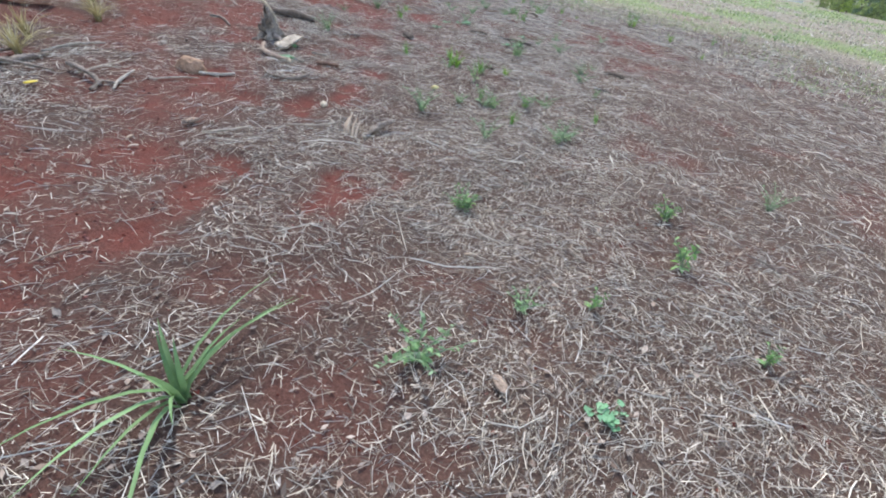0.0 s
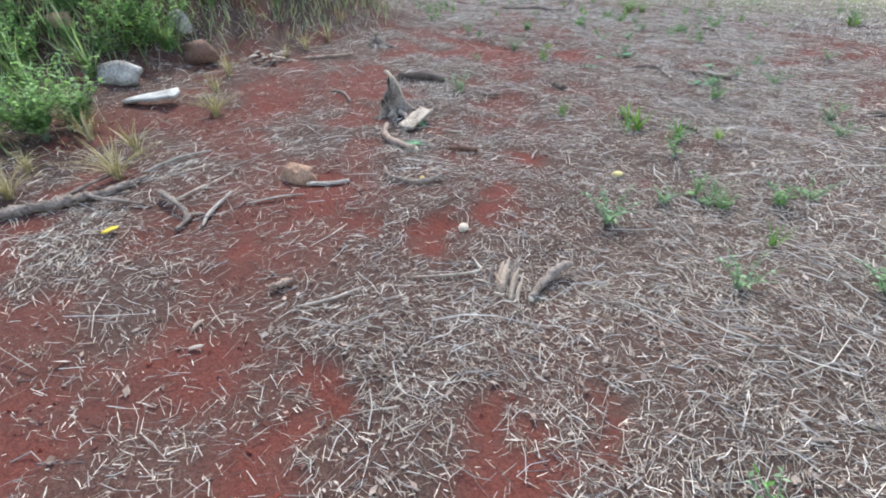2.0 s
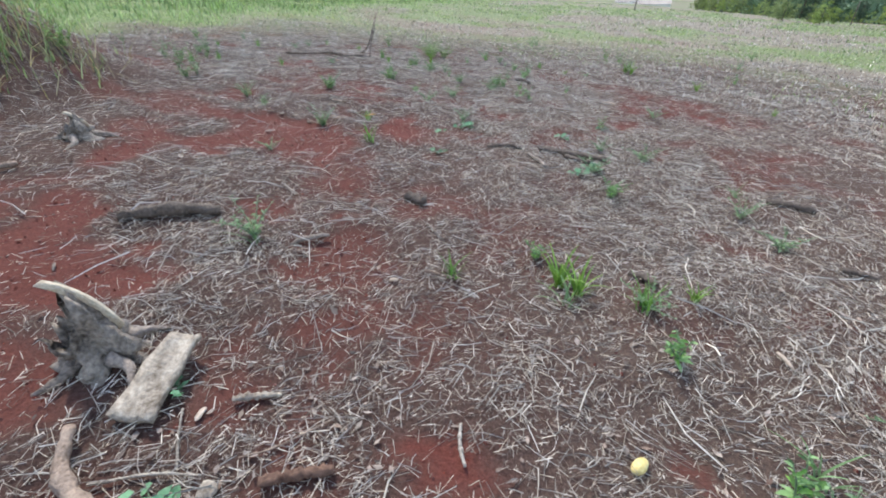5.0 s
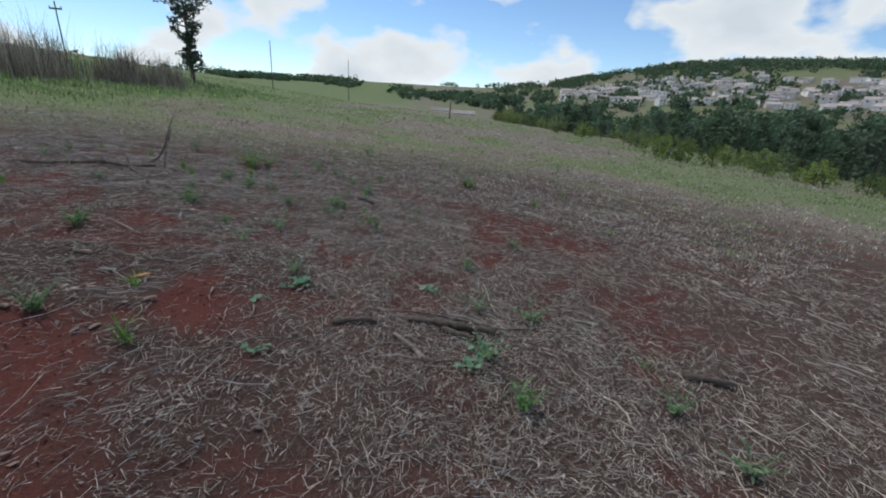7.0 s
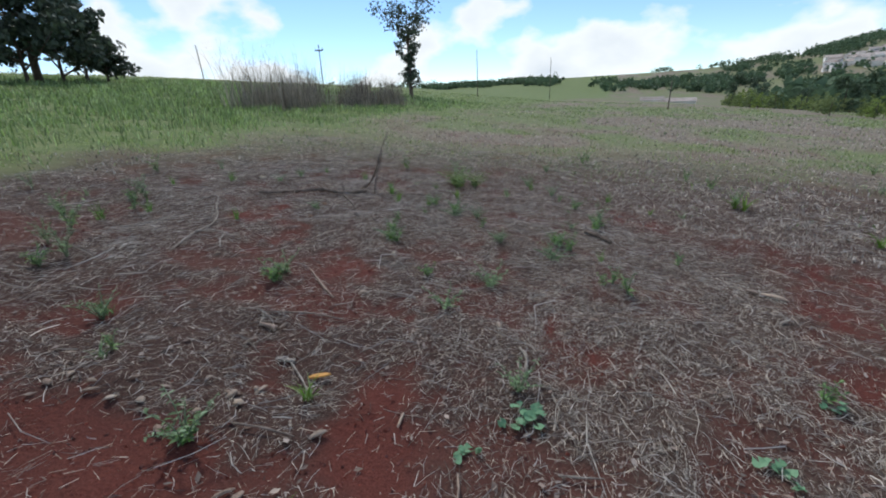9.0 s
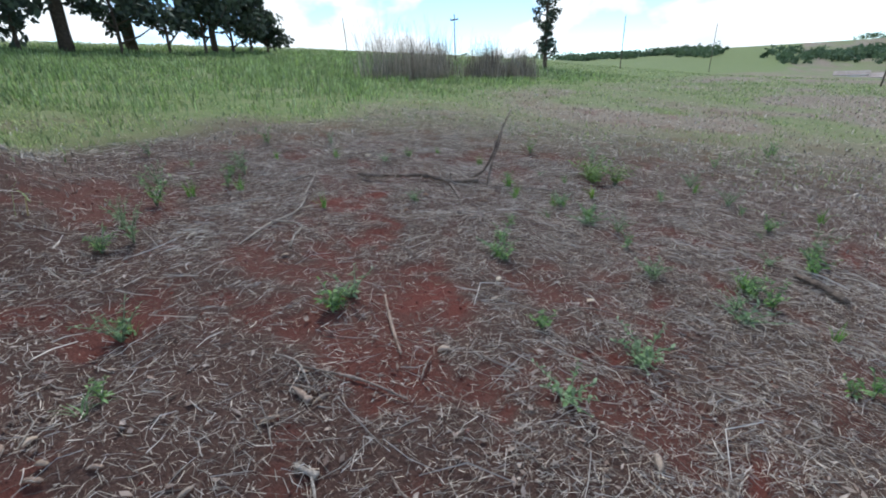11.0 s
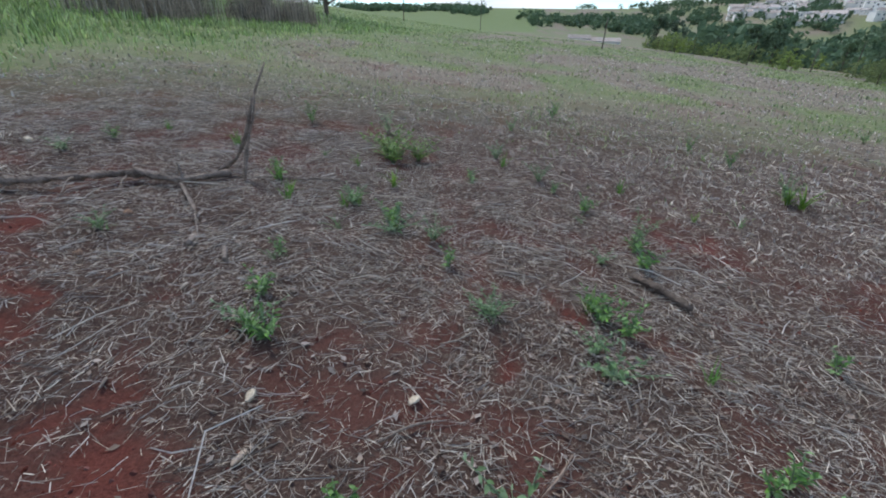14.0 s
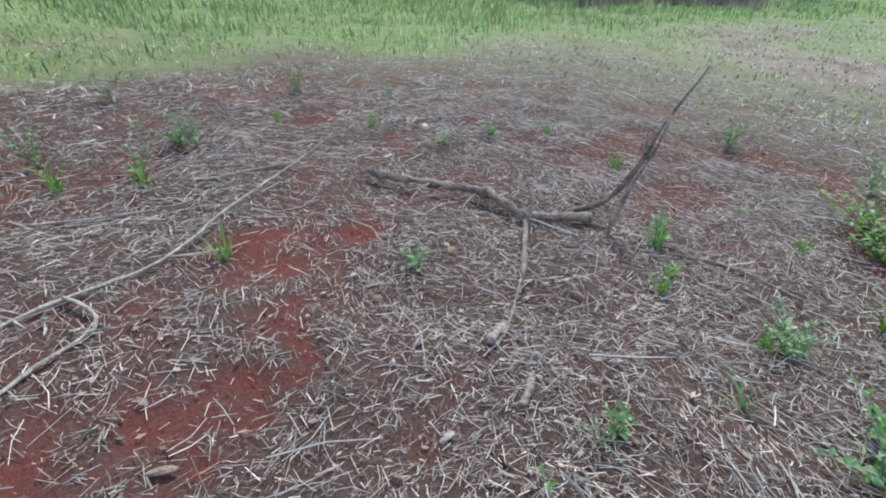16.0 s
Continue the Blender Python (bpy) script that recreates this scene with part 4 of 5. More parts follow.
def board(name, label, at, size, mat, rx, ry, rz, taper=0.8, lift=0.02):
    """A rough flat piece of wood or bark, slightly warped."""
    bm = bmesh.new()
    nx, ny = 12, 5
    top = {}
    for side in (1, -1):
        for i in range(nx + 1):
            for j in range(ny + 1):
                u, v = i / nx * 2 - 1, j / ny * 2 - 1
                w = 1 - (1 - taper) * (u + 1) / 2 - 0.10 * noise.noise(Vector((u * 3, v, size[0] * 40)))
                x = u * size[0] * (1 - 0.10 * abs(v) * (0.5 + noise.noise(Vector((v * 4, size[1] * 30, 1)))))
                z = side * size[2] + 0.012 * noise.noise(Vector((u * 1.6, v * 1.3, 3.3))) + size[1] * 0.15 * v * v
                top[side, i, j] = bm.verts.new((x, v * size[1] * w, z))
    for i in range(nx):
        for j in range(ny):
            a = [top[1, i, j], top[1, i + 1, j], top[1, i + 1, j + 1], top[1, i, j + 1]]
            bm.faces.new(a)
            bm.faces.new([top[-1, i, j + 1], top[-1, i + 1, j + 1], top[-1, i + 1, j], top[-1, i, j]])
    for i in range(nx):
        for j in (0, ny):
            q = [top[1, i, j], top[-1, i, j], top[-1, i + 1, j], top[1, i + 1, j]]
            bm.faces.new(q if j == 0 else q[::-1])
    for j in range(ny):
        for i in (0, nx):
            q = [top[1, i, j + 1], top[-1, i, j + 1], top[-1, i, j], top[1, i, j]]
            bm.faces.new(q if i == 0 else q[::-1])
    ob = part(name, bm, mat, None)
    ob.matrix_world = pose(at[0], at[1], gz(at[0], at[1]) + lift, rx, ry, rz)
    return tagged(ob, label, name.replace("_", " "))


board("bark_slab", "flat earthy slab of bark lying by the stump", (-3.70, 4.19), (0.19, 0.085, 0.013), M_SLAB, 4, -10, 96, 0.75, 0.05)
board("plank", "silver-grey weathered plank end poking from the weeds", (-6.02, 2.90), (0.28, 0.115, 0.016), M_PLANK, -6, 5, 216, 0.35, 0.065)

# ---------- weeds and tufts ----------


def leaf_faces(bm, base, way, length, width, up, fold=0.25, droop=0.2):
    """One pointed leaf, folded along its rib, from base along way."""
    side = way.cross(up)
    side = side.normalized() if side.length > 1e-4 else Vector((1, 0, 0))
    nrm = side.cross(way).normalized()
    a = bm.verts.new(base)
    m1 = bm.verts.new(base + way * length * 0.4)
    l1 = bm.verts.new(base + way * length * 0.38 + side * width + nrm * width * fold)
    r1 = bm.verts.new(base + way * length * 0.38 - side * width + nrm * width * fold)
    m2 = bm.verts.new(base + way * length * 0.75 - nrm * length * droop * 0.4)
    l2 = bm.verts.new(base + way * length * 0.75 + side * width * 0.7 + nrm * width * fold - nrm * length * droop * 0.4)
    r2 = bm.verts.new(base + way * length * 0.75 - side * width * 0.7 + nrm * width * fold - nrm * length * droop * 0.4)
    t = bm.verts.new(base + way * length - nrm * length * droop)
    for f in ((a, m1, l1), (a, r1, m1), (m1, m2, l2, l1), (m1, r1, r2, m2), (m2, t, l2), (m2, r2, t)):
        bm.faces.new(f)


def weed_template(name, label, seed, stems, height_m, leaf, mat, spread=0.6, per=9):
    rnd = random.Random(seed)
    thing = empty(name, label, "weed", "weeds in the field")
    for k in range(stems):
        a = 2 * math.pi * k / stems + rnd.uniform(-0.5, 0.5)
        out, h = spread * height_m * rnd.uniform(0.5, 1.2), height_m * rnd.uniform(0.6, 1.1)
        pts = [(0, 0, -0.01), (out * 0.35 * math.cos(a), out * 0.35 * math.sin(a), h * 0.5), (out * math.cos(a + 0.2), out * math.sin(a + 0.2), h)]
        st = part("stem", tube(pts, [0.0028, 0.0022, 0.0012], 4, 7, 0.1, seed + k), M_WEED_PALE, thing)
        bm = bmesh.new()
        path = spline(pts, 24)
        for j in range(per):
            s = 0.2 + 0.8 * (j + 0.5 * rnd.random()) / per
            p = Vector(path[min(23, int(s * 23))])
            b = rnd.uniform(0, 2 * math.pi)
            way = Vector((math.cos(b), math.sin(b), rnd.uniform(0.0, 0.9))).normalized()
            ln = leaf * rnd.uniform(0.6, 1.2) * (1.15 - 0.4 * s)
            leaf_faces(bm, p, way, ln, ln * rnd.uniform(0.15, 0.25), Vector((0, 0, 1)), 0.3, rnd.uniform(0.05, 0.35))
        part("leaves", bm, mat, st)
    return thing


def tuft_template(name, label, seed, count, length, width, mat, spread=0.8, group="grass tufts in the field"):
    rnd = random.Random(seed)
    thing = empty(name, label, "grass", group)
    sheaves = min(count, 4)
    for g in range(sheaves):
        bm = bmesh.new()
        for k in range(g, count, sheaves):
            a, ln = rnd.uniform(0, 2 * math.pi), length * rnd.uniform(0.5, 1.1)
            lean, w = rnd.uniform(0.2, 1.0) * spread, width * rnd.uniform(0.7, 1.2)
            base = Vector((rnd.uniform(-0.02, 0.02), rnd.uniform(-0.02, 0.02), -0.01))
            d, side = Vector((math.cos(a), math.sin(a), 0)), Vector((-math.sin(a), math.cos(a), 0))
            rows = []
            for i in range(6):
                s = i / 5
                c = base + d * ln * lean * s ** 1.5 + Vector((0, 0, ln * (s - 0.55 * lean * s * s)))
                q = w * (1 - s ** 2.2) + 0.0004
                rows.append((bm.verts.new(c + side * q), bm.verts.new(c - Vector((0, 0, q * 0.5))), bm.verts.new(c - side * q)))
            for p, q in zip(rows, rows[1:]):
                bm.faces.new((p[0], p[1], q[1], q[0]))
                bm.faces.new((p[1], p[2], q[2], q[1]))
        part("sheaf", bm, mat, thing)
    return thing


def round_template(name, label, seed, count, size, mat):
    """A creeping weed with broad rounded leaves on short stalks."""
    rnd = random.Random(seed)
    thing = empty(name, label, "weed", "weeds in the field")
    for k in range(count):
        a, d = rnd.uniform(0, 2 * math.pi), size * (0.3 + 2.6 * rnd.random())
        h = size * rnd.uniform(0.5, 1.5)
        c = Vector((d * math.cos(a), d * math.sin(a), h))
        st = part("stalk", tube([(0, 0, 0), tuple(c * 0.6 + Vector((0, 0, 0.01))), tuple(c)], [0.002, 0.0018, 0.0015], 4, 5, 0.1, seed + k), M_WEED_PALE, thing)
        bm = bmesh.new()
        tilt = Euler((rnd.uniform(-0.6, 0.6), rnd.uniform(-0.6, 0.6), rnd.uniform(0, 6.28))).to_matrix()
        r = size * rnd.uniform(0.6, 1.1)
        mid = bm.verts.new(c)
        rim = []
        for j in range(11):
            t = 0.35 + (2 * math.pi - 0.7) * j / 10
            q = r * (0.85 + 0.15 * math.cos(3 * t) + 0.08 * rnd.random())
            rim.append(bm.verts.new(c + tilt @ Vector((q * math.cos(t), q * math.sin(t), 0.16 * r + 0.10 * r * math.sin(4 * t)))))
        for p, q in zip(rim, rim[1:]):
            bm.faces.new((mid, p, q))
        part("leaf", bm, mat, st)
    return thing


def plant(templates, spots, sizes, seed):
    """Copies the templates to the spots (x, y), scaled; the first of each is the template itself."""
    rnd = random.Random(seed)
    used = set()
    for i, (x, y) in enumerate(spots):
        k = rnd.randrange(len(templates))
        t = templates[k]
        m = pose(x, y, gz(x, y), rnd.uniform(-6, 6), rnd.uniform(-6, 6), rnd.uniform(0, 360))
        s = rnd.uniform(*sizes)
        if k in used:
            copy_thing(t, m @ Matrix.Diagonal((s, s, s, 1)))
        else:
            LATER.append((t, m))
            used.add(k)
    for k, t in enumerate(templates):
        if k not in used:
            x, y = spots[k % len(spots)]
            LATER.append((t, pose(x + 0.06, y + 0.05, gz(x + 0.06, y + 0.05), 0, 0, 40)))


LATER = []
WEEDS_A = [(-0.77, 2.28), (-2.25, 5.53), (-0.42, 3.75), (1.29, 3.68), (0.51, 2.99), (-0.17, 1.59), (0.98, 1.86), (0.15, 1.75), (-1.36, 4.28), (-0.74, 4.66), (0.61, 2.44), (-0.49, 1.06), (-0.73, 2.28), (-0.37, 3.9),
           (-1.27, 4.21), (-0.31, 5.46), (-1.51, 4.05), (-1.19, 4.20), (-1.73, 3.64), (-1.68, 5.19), (-1.62, 4.81), (-0.9, 4.4), (-1.0, 3.4)]
WEEDS_B = [(-4.67, 6.69), (-3.96, 5.26), (-0.58, 6.13), (-1.65, 6.63), (-1.74, 7.10), (-2.77, 11.58), (-3.13, 8.35), (-4.56, 7.55), (-5.15, 9.21), (-4.77, 10.69), (-0.66, 6.61), (-1.59, 7.83), (-1.18, 7.66), (-2.47, 9.98),
           (-2.37, 9.81), (-2.55, 9.95), (-1.78, 10.71), (-3.48, 9.72), (-2.92, 10.90), (-3.02, 10.61), (-2.48, 11.78), (-5.45, 7.95), (-5.9, 8.25), (-5.13, 9.02), (-6.96, 8.59), (-5.84, 8.20), (-4.55, 7.56), (-1.48, 8.80), (-0.71, 9.46)]
WEEDS_C = [(-3.49, 9.64), (-4.04, 9.65), (-4.70, 10.44), (-4.60, 10.36), (-3.58, 10.81), (-4.70, 12.14), (-4.30, 11.86), (-3.75, 9.14), (-2.92, 12.91), (-2.71, 12.49), (-2.94, 11.01), (-2.50, 11.54), (-2.99, 10.46), (-3.55, 10.77),
           (-4.27, 11.65), (-3.96, 11.59), (-3.74, 13.01), (-4.65, 12.01), (-4.85, 11.10), (-3.82, 11.27), (-3.05, 13.14), (-3.47, 13.95), (-5.42, 12.37), (-5.96, 11.05), (-7.25, 12.2), (-7.75, 10.10), (-7.2, 12.7), (-8.1, 10.4)]
WEEDS_FAR = [(-4.9, 14.5), (-0.31, 14.78), (3.92, 18.03), (-2.40, 16.91), (-0.31, 13.61), (-0.55, 15.54), (-2.29, 17.39), (-5.96, 14.56), (-9.3, 10.1), (-9.1, 11.7), (-8.1, 9.6), (-7.6, 9.3), (-0.40, 13.40), (-8.6, 12.5), (1.6, 13.0), (2.6, 15.5), (-3.2, 15.6)]
weeds = [weed_template("weed_plant", "small leafy green weed growing through dry litter", 1, 6, 0.13, 0.036, M_WEED, 0.6, 12),
         weed_template("weed_plant", "bushy green weed growing through dry litter", 2, 7, 0.17, 0.030, M_WEED_PALE, 0.7, 16),
         weed_template("weed_plant", "dull grey-green weed spreading over litter", 3, 6, 0.11, 0.030, M_WEED_PALE, 1.2, 14),
         weed_template("weed_plant", "upright bright green weed seedling in straw", 4, 3, 0.15, 0.034, M_WEED, 0.35, 14)]
plant(weeds, WEEDS_A + WEEDS_B + WEEDS_C, (0.95, 1.7), 3)
tall = [weed_template("tall_weed", "tall branching green weed standing in the field", 6, 7, 0.30, 0.055, M_WEED, 0.5, 14),
        weed_template("tall_weed", "tall grey-green weed standing in the field", 7, 6, 0.34, 0.050, M_WEED_PALE, 0.45, 14)]
plant(tall, WEEDS_FAR + [(-2.45, 11.9), (-2.80, 10.8), (-6.96, 8.8), (-8.0, 10.5), (-7.3, 8.9)], (0.7, 1.1), 5)
big = [weed_template("bushy_weed", "large bright green bushy weed near the branch", 9, 12, 0.32, 0.07, M_TUFT, 1.0, 18)]
plant(big, [(-4.6, 13.35), (-4.35, 13.5), (-4.7, 13.6)], (0.9, 1.2), 6)
rounds = [round_template("broadleaf_weed", "low weed with rounded bluish green leaves", 11, 15, 0.032, M_ROUND), round_template("broadleaf_weed", "low creeping weed with few round leaves", 12, 8, 0.034, M_ROUND)]
plant(rounds, [(-3.12, 8.10), (-3.05, 8.2), (-3.32, 7.88), (-1.90, 7.0), (-1.78, 7.1), (-1.93, 8.16), (0.31, 1.18), (-3.40, 3.78), (-3.62, 4.18), (-1.75, 7.2), (-1.46, 8.72), (-3.2, 7.15)], (0.8, 1.2), 7)
tufts = [tuft_template("grass_tuft", "tuft of long bright green grass blades", 21, 16, 0.30, 0.008, M_TUFT, 0.9), tuft_template("grass_tuft", "tuft of short yellow-green grass", 22, 22, 0.17, 0.004, M_TUFT, 0.8)]
plant([tuft_template("grass_tuft", "large tuft of long broad green grass blades", 29, 15, 0.46, 0.011, M_WEED_PALE, 1.35)], [(-1.13, 0.50)], (1, 1), 18)
plant(tufts, [(-2.12, 5.30), (-2.02, 5.24), (-4.19, 7.97), (-5.13, 9.05), (-1.4, 5.3), (-4.45, 12.6), (-0.4, 13.4), (-0.3, 13.3), (-5.2, 12.1), (-1.7, 12.6), (0.6, 12.0), (1.2, 10.4)], (0.7, 1.1), 8)
wispy = [tuft_template("wispy_grass", "wispy tuft of fine green grass in litter", 31, 16, 0.19, 0.0032, M_WEED, 0.75), tuft_template("wispy_grass", "thin tuft of pale green grass in litter", 32, 12, 0.15, 0.0028, M_WEED_PALE, 1.0)]
plant(wispy, [(-4.72, 11.97), (-4.87, 11.04), (-5.92, 11.04), (-5.17, 11.94), (-5.39, 12.28), (-4.65, 11.57), (-6.53, 10.31), (-7.54, 10.11), (-7.71, 9.68), (-4.67, 10.39), (-4.63, 12.04), (-4.28, 11.69), (-3.55, 10.74), (-2.98, 10.96),
              (-2.8, 12.23), (-3.73, 12.9), (-2.1, 5.12), (-1.69, 5.17), (-0.54, 7.06), (-1.62, 6.73), (-2.72, 5.21), (-3.94, 5.21), (-5.42, 7.87), (-5.85, 8.26), (-3.9, 7.22), (-5.1, 9.08), (-2.53, 10.47), (-4.73, 13.71), (-5.3, 13.2),
              (-4.9, 13.0), (-6.2, 13.1), (-3.4, 13.6), (-2.2, 13.2), (-1.3, 12.6), (-0.9, 3.9), (-1.25, 4.35), (-0.2, 4.6), (-8.3, 11.2), (-8.6, 10.2), (-7.9, 11.9), (-7.0, 13.2)], (0.8, 1.5), 19)
dry = [tuft_template("dry_tuft", "tuft of dry straw-yellow grass", 24, 34, 0.34, 0.004, M_DRYTUFT, 0.9, "dry tufts along the bank")]
plant([tuft_template("dry_tuft", "large sprawling tuft of straw-yellow grass", 34, 60, 0.42, 0.0035, M_DRYTUFT, 1.1, "dry tufts along the bank")], [(-4.66, 2.05), (-5.32, 3.15), (-5.0, 1.5)], (0.9, 1.1), 20)
plant(dry, [(-4.98, 2.32), (-5.42, 3.22), (-5.6, 2.2), (-5.9, 3.5), (-5.3, 1.7), (-6.3, 3.9), (-6.6, 4.9), (-6.9, 5.9), (-6.8, 5.4), (-7.2, 6.5)], (0.7, 1.15), 9)
lush = [tuft_template("bank_grass", "clump of tall lush green grass on the bank", 26, 40, 0.55, 0.007, M_TALLGRASS, 0.8, "grass clumps on the bank"),
        weed_template("bank_shrub", "leafy green shrub growing on the bank", 27, 6, 0.55, 0.065, M_BANK, 0.8, 60),
        weed_template("bank_shrub", "yellow-green broad leaved shrub on the bank", 28, 5, 0.40, 0.080, M_BANK, 0.9, 36)]
rb = random.Random(31)
bank = [(-5.75 - 0.5 * rb.random(), 1.0 + 1.3 * rb.random()) for _ in range(18)] + [(-6.9 - 2.6 * rb.random(), 1.2 + 2.6 * rb.random()) for _ in range(46)] + [(-7.5 - 2.3 * rb.random(), 3.6 + 4.2 * rb.random()) for _ in range(60)]
bank += [(-7.1 - 1.2 * rb.random(), 1.8 + 2.4 * rb.random()) for _ in range(40)]
plant(lush, bank, (0.6, 1.25), 10)
bpy.context.view_layer.update()
for t, m in LATER:
    t.matrix_world = m

# ---------- small things on the ground ----------


def chip(name, label, at, size, mat, turn, seed, lift=0.012):
    """A split, slightly twisted sliver of wood."""
    rnd = random.Random(seed)
    bm = bmesh.new()
    rows = []
    for i in range(6):
        s = i / 5 * 2 - 1
        k = 1 - 0.55 * abs(s) ** 3 + rnd.uniform(-0.12, 0.12)
        z = size[2] * (0.6 * (1 - s * s) + 0.2 * rnd.random())
        rows.append([bm.verts.new((s * size[0] + rnd.uniform(-0.1, 0.1) * size[1], v * size[1] * k, z + w * size[2] * k)) for v, w in ((-1, 0), (-0.5, 0.9), (0.5, 0.8), (1, 0), (0, -0.6))])
    for a, b in zip(rows, rows[1:]):
        for j in range(5):
            bm.faces.new((a[j], b[j], b[(j + 1) % 5], a[(j + 1) % 5]))
    bm.faces.new(rows[0])
    bm.faces.new(rows[-1][::-1])
    ob = part(name, bm, mat, None)
    ob.matrix_world = pose(at[0], at[1], gz(*at) + lift, rnd.uniform(-8, 8), rnd.uniform(-8, 8), turn)
    return tagged(ob, label, name.replace("_", " "))


chip("wood_chip", "small pale wood chip on red soil", (-2.80, 1.60), (0.030, 0.012, 0.008), M_CHIP, 50, 3)
chip("wood_chip", "white wood chip on dark litter", (-3.04, 5.11), (0.026, 0.018, 0.010), M_CHIP, 10, 4)
chip("wood_chip", "whitish splinter lying among stalks", (-1.19, 10.13), (0.09, 0.03, 0.014), M_CHIP, 160, 5)
chip("wood_chip", "small whitish splinter on litter", (-1.33, 10.20), (0.05, 0.02, 0.012), M_CHIP, 120, 6)
chip("wood_chip", "pale round wood chip on red soil", (-4.48, 7.81), (0.026, 0.022, 0.014), M_CHIP, 20, 7)
chip("wood_chip", "pale chip lying beside another on soil", (-4.56, 7.86), (0.03, 0.02, 0.012), M_CHIP, 80, 8)
chip("bark_piece", "tan curled bark piece on litter", (-4.50, 10.03), (0.032, 0.018, 0.008), M_CUTWOOD, 95, 9)
chip("wood_chip", "pale chip on dry litter", (-4.40, 9.10), (0.035, 0.022, 0.014), M_CHIP, 40, 10)
chip("fallen_leaf", "orange-brown dead leaf on soil", (-4.22, 8.14), (0.065, 0.026, 0.006), M_LEAF_O, 15, 11, 0.03)
chip("fallen_leaf", "yellow fallen leaf on litter", (-3.95, 1.73), (0.045, 0.03, 0.004), M_LEAF_Y, 100, 12, 0.03)
chip("fallen_leaf", "yellowish fallen leaf in straw", (-3.87, 10.14), (0.028, 0.02, 0.004), M_CUTWOOD, 60, 13, 0.02)
chip("fallen_leaf", "tan dead leaf in straw", (-0.12, 1.10), (0.05, 0.024, 0.006), M_TAN, 140, 14, 0.02)
chip("log_piece", "short pale log piece with light end", (-3.64, 5.34), (0.12, 0.022, 0.02), M_BARK, 38, 15, 0.015)
stick("pale_stick", "thin forked pale stick lying on straw", [(-2.36, 2.50, 0.015), (-2.19, 2.66, 0.02), (-2.09, 2.75, 0.03), (-2.13, 2.79, 0.03), (-2.18, 2.83, 0.02)], [0.005, 0.007, 0.008, 0.007, 0.004], M_STICK, 6, 16, 0.16, 61)
stick("pale_stick", "thin pale stick lying on red soil", [(-2.65, 2.0, 0.02), (-2.55, 2.15, 0.02), (-2.5, 2.3, 0.02)], [0.006, 0.008, 0.006], M_STICK, 6, 8, 0.12, 62)


def shards(name, label, at, seed, count, length, lean):
    """A rotten split log end: jagged upright slivers in a tight row."""
    rnd = random.Random(seed)
    thing = empty(name, label, name.replace("_", " "), at=(at[0], at[1], gz(*at) - 0.01))
    for k in range(count):
        off = Vector((0.045 * (k - count / 2) * 0.75, 0.03 * rnd.uniform(-1, 1), 0))
        ln, w = length * rnd.uniform(0.5, 1.1), rnd.uniform(0.010, 0.022)
        bm = bmesh.new()
        rows = []
        for i in range(7):
            q = i / 6
            c = off + Vector(lean) * ln * q + Vector((rnd.uniform(-0.004, 0.004), 0, 0))
            k2 = w * (1.1 - 0.9 * q ** 2.5) * rnd.uniform(0.75, 1.2)
            rows.append([bm.verts.new(c + Vector((k2, -0.3 * k2, 0))), bm.verts.new(c + Vector((0.2 * k2, 0.6 * k2, 0.3 * k2))), bm.verts.new(c + Vector((-k2, 0.1 * k2, 0))), bm.verts.new(c + Vector((0, -0.7 * k2, -0.2 * k2)))])
        for a, b in zip(rows, rows[1:]):
            for j in range(4):
                bm.faces.new((a[j], a[(j + 1) % 4], b[(j + 1) % 4], b[j]))
        bm.faces.new(rows[0][::-1])
        bm.faces.new(rows[-1])
        part("splinter", bm, M_CHIP if k % 3 else M_BARK, thing)
    return thing


